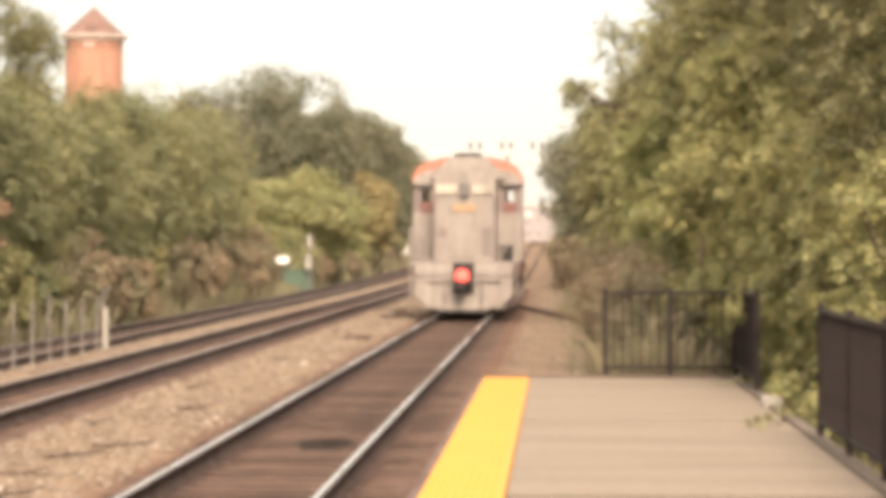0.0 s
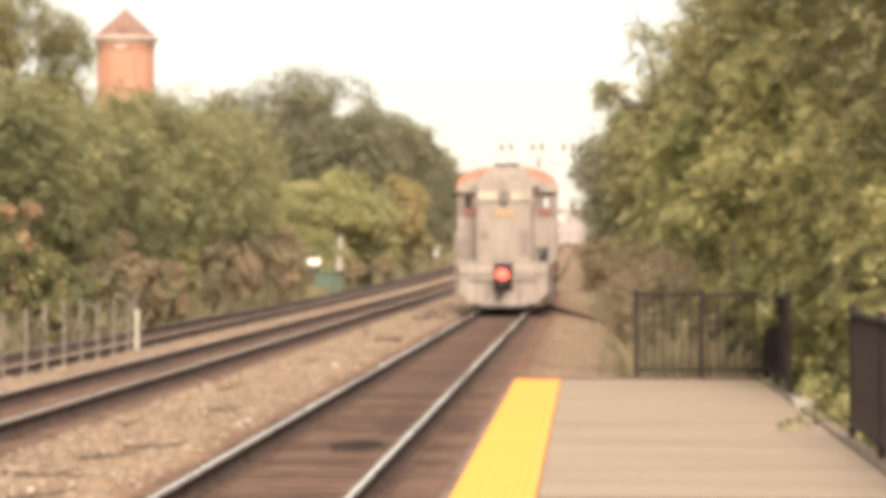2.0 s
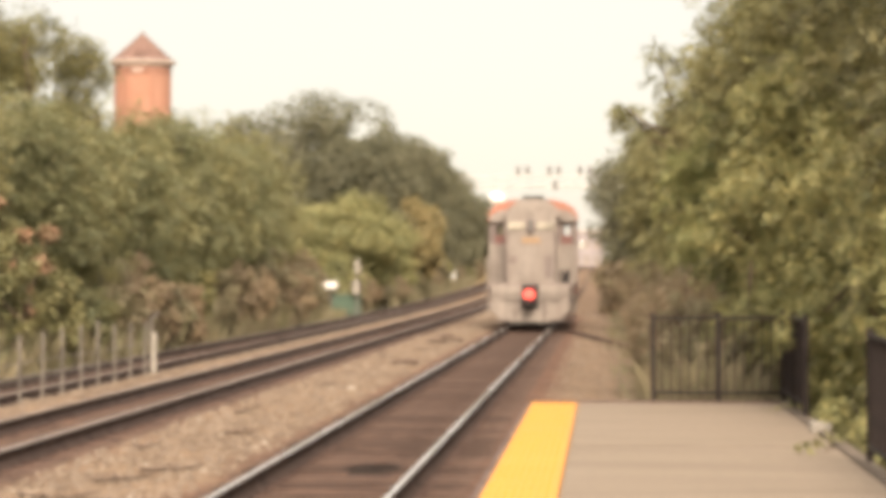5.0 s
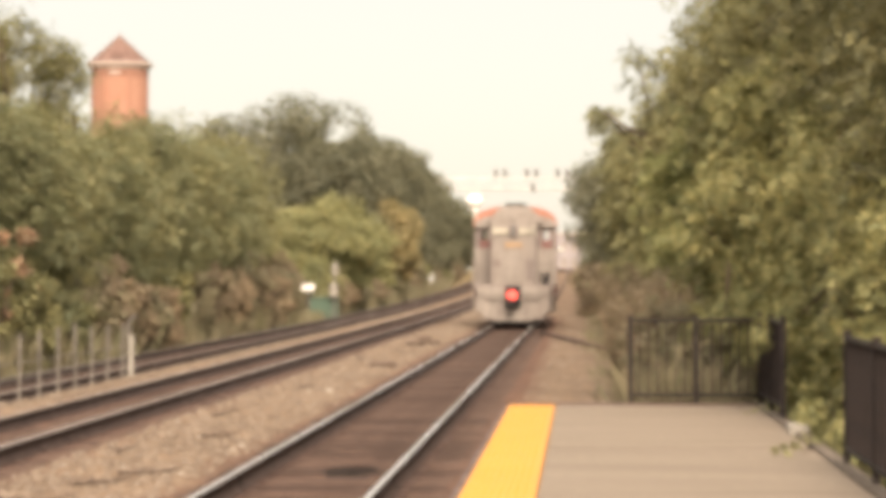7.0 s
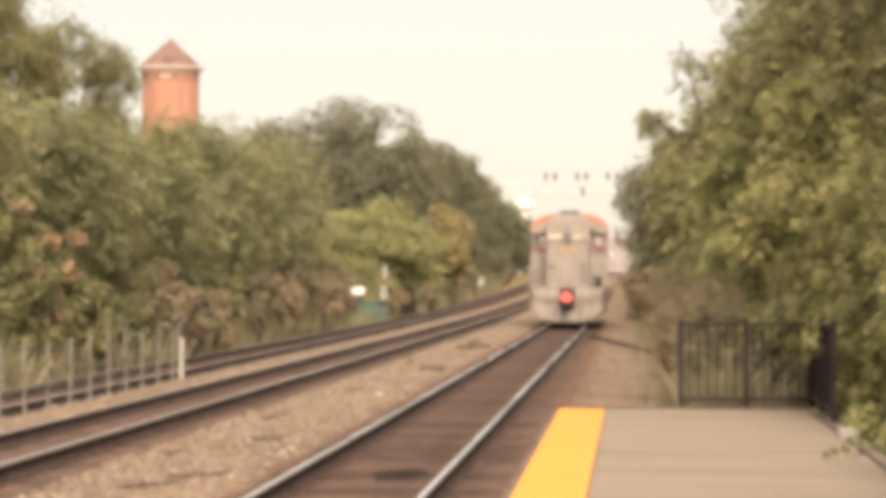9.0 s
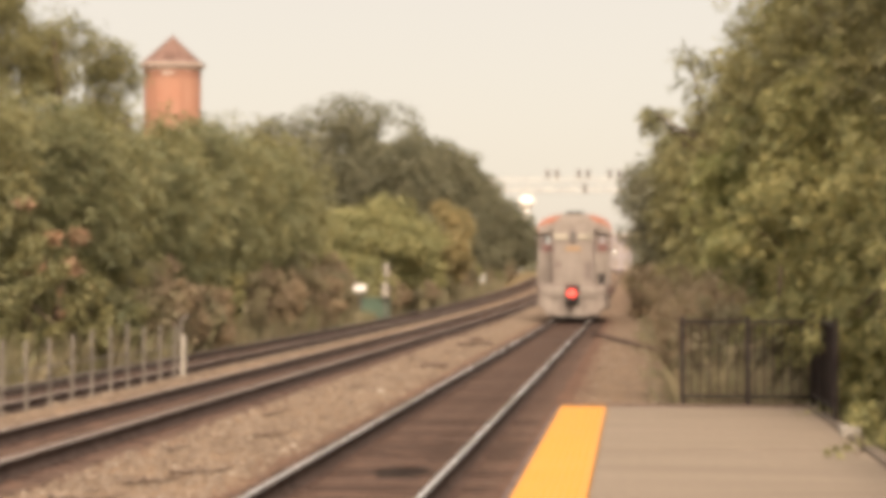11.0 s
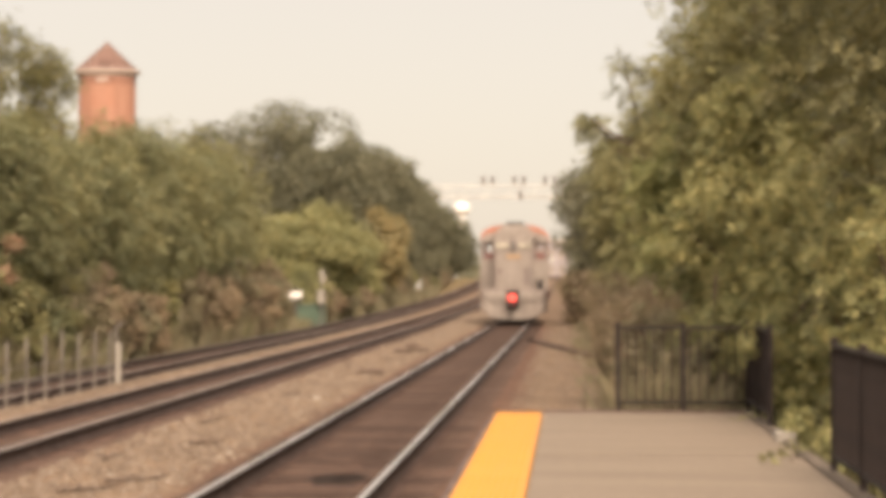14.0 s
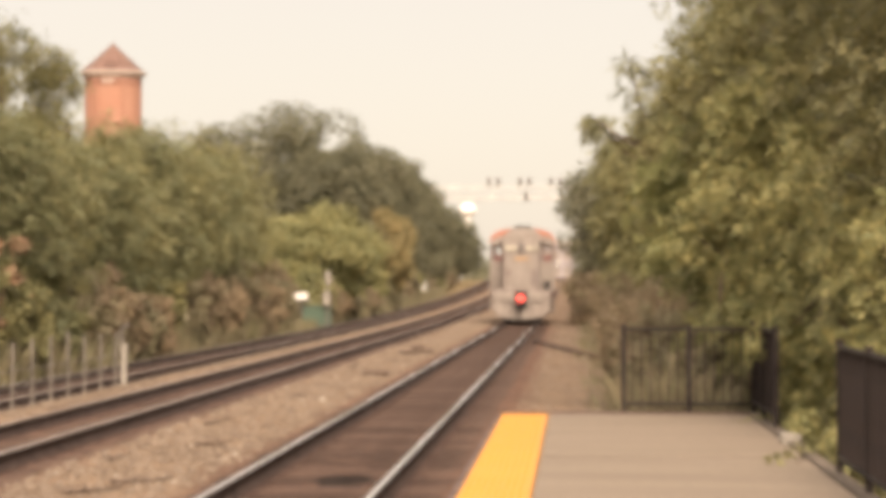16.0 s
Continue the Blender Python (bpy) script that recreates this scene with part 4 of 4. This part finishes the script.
def tree(x, y, height, radius, material, seed, leaves=9000, size=0.2, low=0.12, clumps=60, label="", name="tree", deep=None, lobes=None, zoff=0.0, sprays=(), full=2.0, leaflets=0, lump=1.0, gaps=(), fill=0.32):
    """A tree: tapered trunk, limbs, crown of leaf clumps with gaps and an uneven rim."""
    rng = np.random.default_rng(seed)
    zb = float(ground_z(x, y)) - 0.05 + zoff
    t = thing(name, (x, y, zb), label, "bush" if name == "bush" else "tree")
    deep = deep or radius
    cz0, cz1 = height * low, height
    mid, half = cz0 + (cz1 - cz0) * 0.52, (cz1 - cz0) / 2
    cen, rad = [], []
    lob = lobes or 6
    ldir = rng.normal(0, 1, (lob, 3))
    ldir /= np.linalg.norm(ldir, axis=1)[:, None]
    clumps = int(clumps * 1.6)
    for _ in range(clumps):
        d = rng.normal(0, 1, 3)
        d /= np.linalg.norm(d)
        d /= float((np.abs(d) ** full).sum() ** (1 / full))
        bulge = 0.78 + 0.3 * max(0.0, float((ldir @ d).max()) - 0.55) / 0.45
        k = rng.uniform(0.35, 1.0) ** 0.45 * bulge
        cr = rng.uniform(0.12, 0.27) * lump
        k = min(k, 1.12 - cr * 0.8)
        cen.append((d[0] * k * radius, d[1] * k * deep, mid + d[2] * k * half))
        rad.append(np.array([cr * radius, cr * deep, cr * min(half, radius * 1.2) * 0.85]))
    for px, py, pz, pr in sprays:
        cen.append((px, py, pz))
        rad.append(np.array([pr, pr, pr * 0.7]))
    cen = np.array(cen)
    w = np.array([r[0] * r[2] for r in rad])
    counts = np.maximum(20, (leaves * w / w.sum()).astype(int))
    counts[clumps:] = np.maximum(counts[clumps:], 26 * max(1, leaflets))
    # a share of the leaves fills the crown evenly between its clumps
    inner = np.array([(0, 0, mid)])
    v, f = leaf_mesh(rng, np.concatenate([cen, inner]), rad + [np.array([radius, deep, half]) * 0.84], [*(counts * (1.04 - fill)), leaves * fill if radius > 1.1 else 1], size, leaflets=leaflets)
    quads = v.reshape(-1, 4, 3)
    for gx, gz, gr in gaps:
        quads = quads[np.hypot(quads[:, 0, 0] - gx, quads[:, 0, 2] - gz) > gr * rng.uniform(0.75, 1.1, len(quads))]
    v = quads.reshape(-1, 3)
    i = 4 * np.arange(len(quads))[:, None]
    f = np.concatenate([i + [0, 1, 2], i + [0, 2, 3]], 1).reshape(-1, 3)
    crown = new("crown", raw_mesh("crown", v, f, material))
    crown.parent = t
    bm = bmesh.new()
    r0 = 0.022 * height + 0.03
    fork = Vector((rng.normal(0, 0.05) * radius, 0, max(height * 0.35, cz0)))
    limb(bm, (0, 0, -0.2), fork, r0 * 1.25, r0 * 0.8, rng)
    limb(bm, fork, (rng.normal(0, 0.1) * radius, 0, height * 0.86), r0 * 0.75, r0 * 0.12, rng)
    part("trunk", bm, M_BARK, t)
    order = [*rng.permutation(clumps)[:9], *range(clumps, len(cen))]
    for k in order:
        b = bmesh.new()
        start = fork.lerp(Vector((0, 0, height * 0.75)), float(rng.uniform(0, 0.7)))
        limb(b, start, cen[k], r0 * 0.42, r0 * 0.08, rng)
        part("limb", b, M_BARK, t)
    return t


GREEN_LAB = "leafy green trackside tree in late-summer leaf"
# the row along the far track, nearest first
left_row = [
    (-16.2, 58, 7.6, 2.7, L_OLIVE), (-15.5, 64, 7.2, 2.6, L_GREEN), (-15.8, 70, 7.6, 2.7, L_OLIVE), (-15.5, 76, 7.2, 2.6, L_GREEN), (-15.9, 82, 7.8, 2.7, L_OLIVE),
    (-15.6, 88, 7.9, 2.7, L_GREEN), (-16.0, 95, 8.3, 2.9, L_OLIVE), (-15.8, 102, 8.4, 2.9, L_GREEN), (-16.2, 109, 8.8, 3.0, L_OLIVE), (-17.2, 117, 8.4, 3.0, L_GREEN),
    (-17.8, 126, 9.0, 3.1, L_OLIVE)]
for i, (x, y, h, r, mt) in enumerate(left_row):
    tree(x, y, h, r, mt, 100 + i, 38000, 0.13, 0.14, 80, GREEN_LAB, leaflets=7, lump=1.15)
tree(-23.6, 92, 14.1, 3.2, L_WOOD, 139, 30000, 0.14, 0.3, 16, "taller tree with open airy crown above the hedge", leaflets=5, fill=0.04, lump=1.1)
tree(-20.1, 87, 13.1, 2.9, L_WOOD, 140, 34000, 0.14, 0.36, 16, "taller tree with open airy crown above the hedge", deep=3, leaflets=5, fill=0.04, lump=1.1)
tree(-15.2, 146, 6.6, 4.3, L_YELLOW, 141, 36000, 0.19, 0.04, 70, "pale yellow-green bushy tree beside the track")
for x, y, h, r, seed in ((-14.1, 137.5, 3.4, 1.3, 621), (-14.2, 142.5, 3.0, 1.3, 622), (-14.0, 149.5, 3.2, 1.4, 623), (-14.0, 156.0, 3.0, 1.4, 624)):
    tree(x, y, h, r, L_YELLOW, seed, 6000, 0.15, 0.02, 30, "pale yellow-green bush beside the track", "bush")
tree(-15.0, 165, 7.2, 3.6, L_YELLOW, 142, 18000, 0.22, 0.04, 60, "pale yellow-green bushy tree beside the track")
tree(-19.3, 172, 13.7, 5.9, L_DARK, 543, 80000, 0.2, 0.12, 66, "large round dark green tree behind the hedge", lobes=14, full=3.2, lump=1.3, fill=0.15, gaps=((3.15, 11.75, 0.8), (2.5, 11.5, 0.45), (3.8, 12.1, 0.5), (-2.2, 11.9, 0.3)))
tree(-22.5, 160, 10.8, 3.0, L_DARK, 144, 10000, 0.26, 0.2, 50, "dark green tree behind the hedge")
tree(-16.3, 186, 13.3, 4.6, L_DARK, 145, 26000, 0.22, 0.06, 60, "dark green tree on the embankment", gaps=((-1.1, 12.2, 1.5),))
tree(-15.8, 205, 14.0, 4.6, L_DARK, 146, 24000, 0.22, 0.05, 60, "dark green tree on the embankment")
tree(-15.8, 226, 13.6, 4.4, L_DARK, 147, 24000, 0.22, 0.05, 60, "dark green tree on the embankment")
tree(-16.0, 248, 12.9, 4.2, L_DARK, 148, 20000, 0.22, 0.04, 60, "dark green tree on the embankment")
tree(-16.2, 272, 11.9, 4.0, L_DARK, 149, 18000, 0.22, 0.04, 60, "dark green tree on the embankment")
tree(-13.5, 184, 7.8, 2.5, L_AMBER, 150, 10000, 0.24, 0.2, 40, "small tree turning yellow-brown")
tree(-14.7, 300, 9.5, 3.4, L_DARK, 151, 12000, 0.3, 0.04, 60, "dark green tree on the embankment")
tree(-14.3, 326, 8.5, 3.4, L_DARK, 152, 9000, 0.3, 0.04, 50, "dark green tree on the embankment")
tree(-13.7, 60, 2.3, 0.3, L_ORANGE, 171, 900, 0.15, 0.5, 2, "slender sapling with sprays of orange autumn leaves", sprays=((0.51, -2.5, 3.29, 0.16), (0.33, 1.0, 3.38, 0.21), (0.35, 0.0, 2.61, 0.22), (0.30, -3.0, 2.54, 0.18), (0.43, 1.5, 2.17, 0.14), (0.04, -3.0, 4.05, 0.13)))
for i, (x, y, h, r) in enumerate(((-13.3, 75, 1.9, 0.6), (-13.2, 80, 1.6, 0.6), (-13.35, 88, 2.2, 0.7), (-13.3, 93, 2.6, 0.75), (-13.3, 97.5, 2.4, 0.7), (-13.25, 102, 2.9, 0.75), (-13.3, 106.5, 2.6, 0.75), (-13.3, 111, 2.3, 0.7), (-13.3, 116, 1.9, 0.7), (-13.4, 138, 1.7, 0.8), (-13.3, 144, 1.4, 0.8), (-13.3, 152, 1.5, 0.9), (-13.3, 163, 1.6, 0.9))):
    tree(x, y, h + 0.5, r * 1.35, (L_RUST, L_DRY, L_BRUSH)[i % 3], 560 + i, 6000, 0.12, 0.02, 30, "rust-brown brush at the edge of the far track", "bush")

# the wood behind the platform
# nearest big trees carry the shade-darkened leaves, saplings before them the sun-brightened ones
tree(5.3, 27.5, 9.5, 2.8, L_SHADE, 201, 76000, 0.084, 0.03, 110, "dense olive-green tree overhanging the platform railing", lobes=9, leaflets=11)
tree(5.2, 34.5, 12.5, 3.0, L_SHADE, 202, 78000, 0.086, 0.02, 110, "dense olive-green tree overhanging the platform railing", lobes=9, leaflets=11)
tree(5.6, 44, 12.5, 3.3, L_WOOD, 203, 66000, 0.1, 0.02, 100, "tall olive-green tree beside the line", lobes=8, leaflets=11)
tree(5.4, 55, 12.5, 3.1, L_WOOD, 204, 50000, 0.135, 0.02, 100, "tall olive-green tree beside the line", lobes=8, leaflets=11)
tree(2.75, 34.6, 6.2, 1.15, L_SUNLIT, 218, 34000, 0.085, 0.2, 44, "slender tree with sun-brightened leaf colour at the platform corner", sprays=((-1.1, -0.6, 3.2, 0.4), (-0.6, -1.0, 3.8, 0.5), (-0.2, -1.0, 2.15, 0.35), (0.1, -1.0, 1.9, 0.35), (0.2, -1.0, 1.5, 0.3), (0.2, -1.0, 1.15, 0.25), (0.5, -0.9, 2.25, 0.35), (-0.8, -1.0, 2.1, 0.3)), leaflets=11)
tree(3.5, 32.6, 5.4, 1.25, L_SUNLIT, 220, 20000, 0.085, 0.2, 50, "yellow-green young tree at the edge of the wood", leaflets=11)
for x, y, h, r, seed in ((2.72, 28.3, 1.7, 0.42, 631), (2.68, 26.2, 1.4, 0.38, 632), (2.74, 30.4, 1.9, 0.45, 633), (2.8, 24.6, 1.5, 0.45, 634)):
    tree(x, y, h, r, L_SUNLIT if seed % 2 else L_OLIVE, seed, 5000, 0.07, 0.02, 26, "low leafy bush behind the platform kerb", "bush")
for x, y, h, r, seed, mt in ((3.0, 30.0, 4.3, 0.85, 611, L_SUNLIT), (3.4, 27.6, 4.7, 0.9, 612, L_SUNLIT), (2.85, 33.0, 4.0, 0.75, 613, L_SUNLIT), (3.35, 36.0, 5.4, 1.1, 614, L_OLIVE), (3.6, 24.6, 4.4, 0.85, 615, L_SUNLIT)):
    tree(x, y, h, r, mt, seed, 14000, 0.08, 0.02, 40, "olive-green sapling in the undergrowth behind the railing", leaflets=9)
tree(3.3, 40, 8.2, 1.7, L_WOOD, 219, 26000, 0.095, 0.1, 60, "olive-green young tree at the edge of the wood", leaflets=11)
tree(2.1, 41, 5.1, 1.0, L_LIME, 205, 26000, 0.1, 0.42, 40, "young yellow-green tree catching the light", leaflets=11)
tree(5.4, 70, 13.0, 3.5, L_OLIVE, 206, 54000, 0.148, 0.02, 95, "tall green tree beside the line", lobes=8, leaflets=11)
tree(5.3, 86, 11.6, 3.5, L_OLIVE, 207, 45000, 0.156, 0.02, 90, "tall green tree beside the line", lobes=8, sprays=((-4.75, 0, 8.0, 0.3), (-4.55, 0, 8.4, 0.26), (-4.4, 0.2, 8.3, 0.28), (-4.1, 0, 7.7, 0.4), (-3.7, 0, 7.3, 0.5), (-3.35, 0, 10.25, 0.4), (-2.9, 0, 10.0, 0.45), (-3.2, 0.3, 9.2, 0.45), (-2.7, 0, 8.6, 0.6), (-2.2, 0, 9.6, 0.6)), leaflets=11)
tree(4.3, 104, 10.6, 3.9, L_OLIVE, 208, 45000, 0.172, 0.02, 80, "green tree beside the line", lobes=8, leaflets=11)
tree(3.7, 124, 10.3, 4.0, L_DARK, 209, 40000, 0.19, 0.03, 75, "dark green tree beside the line")
tree(3.5, 146, 10.2, 4.0, L_DARK, 210, 32000, 0.19, 0.08, 70, "dark green tree beside the line")
tree(3.5, 172, 10.2, 3.4, L_DARK, 211, 18000, 0.19, 0.1, 60, "dark green tree beside the line")
tree(3.6, 205, 8.4, 3.4, L_DARK, 212, 14000, 0.19, 0.1, 60, "dark green tree beside the line")
tree(9.5, 40, 11, 3.8, L_DARK, 213, 6000, 0.22, 0.05, 70, "dark tree deep in the wood")
tree(9.5, 58, 11, 3.8, L_DARK, 214, 6000, 0.22, 0.05, 70, "dark tree deep in the wood")
tree(9.5, 80, 11, 3.8, L_DARK, 215, 6000, 0.24, 0.05, 70, "dark tree deep in the wood")
tree(8.8, 25, 10, 3.4, L_DARK, 216, 6000, 0.2, 0.03, 70, "dark tree deep in the wood")
for i, (x, y, h, r) in enumerate(((1.75, 34.6, 1.7, 0.6), (1.5, 39, 1.9, 0.75), (1.45, 46, 2.0, 0.8), (1.3, 56, 2.1, 0.9), (2.62, 24.2, 1.1, 0.5), (2.9, 23.5, 1.5, 0.6), (3.0, 26.0, 1.8, 0.7), (3.1, 29.5, 2.0, 0.7), (2.6, 34.5, 2.2, 0.9), (2.3, 38, 2.2, 0.9), (2.2, 44, 2.3, 1.0), (2.1, 52, 2.5, 1.1), (2.0, 62, 2.6, 1.1), (1.7, 74, 2.6, 1.2), (1.5, 90, 2.8, 1.3))):
    tree(x, y, h, r, (L_RUST if y > 50 else L_BRUSH) if x < 2.2 else L_SUNLIT if y in (26.0, 29.5, 23.5) else L_OLIVE, 230 + i, 5200, 0.068, 0.02, 24, "low brown-green bush at the foot of the wood", "bush", sprays=((-0.82, -1.4, 1.02, 0.035), (-0.66, -1.15, 1.05, 0.04), (-0.5, -0.8, 1.08, 0.045)) if y == 24.2 else ())


for x, y, h, r, seed in ((-13.5, 56.5, 3.4, 0.95, 601), (-13.45, 61.5, 2.6, 0.9, 602), (-13.6, 66.5, 3.0, 1.0, 603)):
    tree(x, y, h, r, L_OLIVE, seed, 6000, 0.11, 0.02, 30, "scrubby green brush at the edge of the far track", "bush")


rb = random.Random(55)
yb, k = 52.0, 0
while yb < 300:
    tree((-14.7 if 88 < yb < 132 else -13.75) - rb.uniform(0, 0.5), yb, rb.uniform(1.7, 3.4), rb.uniform(0.9, 1.4), (L_OLIVE, L_GREEN)[k % 2] if yb < 68 else (L_BRUSH, L_RUST, L_BRUSH, L_OLIVE)[k % 4], 400 + k, 4600, 0.12 + yb * 0.0006, 0.02, 24, "scrubby brush at the edge of the far track", "bush")
    yb += rb.uniform(3.0, 6.0) * (1 if yb < 150 else 2)
    k += 1


for i in range(13):
    tree(rb.uniform(0.9, 1.9), 122 + 13 * i, rb.uniform(1.6, 3.0), rb.uniform(1.0, 1.6), (L_RUST, L_DRY, L_RUST, L_OLIVE)[i % 4], 500 + i, 1500, 0.26, 0.02, 18, "dry brown brush on the verge far along the line", "bush")


def build_weeds(name, seed, n, xr, yr, hr, material, label):
    """Upright blades, in tufts."""
    rng = np.random.default_rng(seed)
    tx, ty = rng.uniform(*xr, n // 14), rng.uniform(*yr, n // 14)
    pick = rng.integers(0, len(tx), n)
    x = tx[pick] + rng.normal(0, 0.18, n)
    y = ty[pick] + rng.normal(0, 0.25, n)
    h = rng.uniform(*hr, n) * rng.uniform(0.6, 1.2, len(tx))[pick]
    h = np.where((x < -12) & (y > 112) & (y < 131), h * 0.6, h)    # trodden short in front of the cabinet
    z = ground_z(x, y) - 0.05
    a = rng.uniform(0, math.tau, n)
    wdt = rng.uniform(0.008, 0.028, n)
    lean = rng.normal(0, 0.22, (n, 2)) * h[:, None]
    p0 = np.stack([x - np.cos(a) * wdt, y - np.sin(a) * wdt, z], -1)
    p1 = np.stack([x + np.cos(a) * wdt, y + np.sin(a) * wdt, z], -1)
    p2 = np.stack([x + lean[:, 0] * 0.5 + np.cos(a) * wdt * 0.9, y + lean[:, 1] * 0.5 + np.sin(a) * wdt * 0.9, z + h * 0.6], -1)
    p3 = np.stack([x + lean[:, 0], y + lean[:, 1], z + h], -1)
    v = np.stack([p0, p1, p2, p3], 1).reshape(-1, 3)
    i = 4 * np.arange(n)[:, None]
    f = np.concatenate([i + [0, 1, 2], i + [0, 2, 3]], 1).reshape(-1, 3)
    tagged(new(name, raw_mesh(name, v, f, material)), label, "weeds", kind="stuff")


build_weeds("dry_weeds", 301, 24000, (-14.0, -12.95), (50, 260), (0.4, 1.2), L_BRUSH, "tall dry brown weeds along the far track")
build_weeds("green_weeds", 302, 7000, (-14.6, -13.1), (50, 200), (0.4, 1.2), L_OLIVE, "rough green weeds along the far track")
build_weeds("dry_weeds", 303, 7000, (1.3, 2.4), (46, 130), (0.25, 0.9), L_DRY, "dry brown weeds at the foot of the wood")
build_weeds("dry_weeds", 306, 4200, (0.85, 2.6), (32.0, 34.2), (0.4, 1.2), L_BRUSH, "tall brown dry stems behind the end railing")
build_weeds("dry_weeds", 305, 5000, (0.5, 2.0), (33, 130), (0.1, 0.4), L_BRUSH, "short brown weeds on the gravel verge")
build_weeds("dry_weeds", 304, 1500, (2.45, 3.2), (16, 31), (0.3, 0.9), L_OLIVE, "green weeds behind the platform kerb")


def build_far_woods():
    """Low woods closing the distance, on both sides and across the line's end."""
    rng = np.random.default_rng(77)
    cen, rad, cnt = [], [], []
    for k in range(260):
        a = rng.uniform(-1, 1)
        x, y = a * 260, 560 + rng.uniform(0, 160)
        r = rng.uniform(3, 6)
        cen.append((x, y, float(ground_z(np.clip(x, -20, 3), y)) + rng.uniform(0.5, 3.5)))
        rad.append(np.array([r, r, r * 0.8]))
        cnt.append(120)
    v, f = leaf_mesh(rng, np.array(cen), rad, cnt, 1.1)
    tagged(new("far_woods", raw_mesh("far_woods", v, f, L_DARK)), "distant low green woods beyond the signal bridge", "woods", kind="stuff")


build_far_woods()


# ---- what moves ----
def run(t):
    """How far the locomotive has come, slowing a little."""
    return 3.75 * t - 0.037 * t * t


def motions():
    rows = []
    for k in range(33):
        y = 70.5 + run(k / 2)
        tilt = math.degrees(math.atan(0.000072 * max(0.0, y + 8 - 85)))
        rows.append((k / 2, pose(TRACKS[0][0] - math.tan(radians(SLANT)) * y, y, RAIL + float(grade(y)), tilt, 0, SLANT)))
    walk(loco, rows)
    for wset, y in wheelsets:
        walk(wset, [(t / 6, pose(0, y, 0.512, -math.degrees(run(t / 6) / 0.508))) for t in range(97)])


motions()
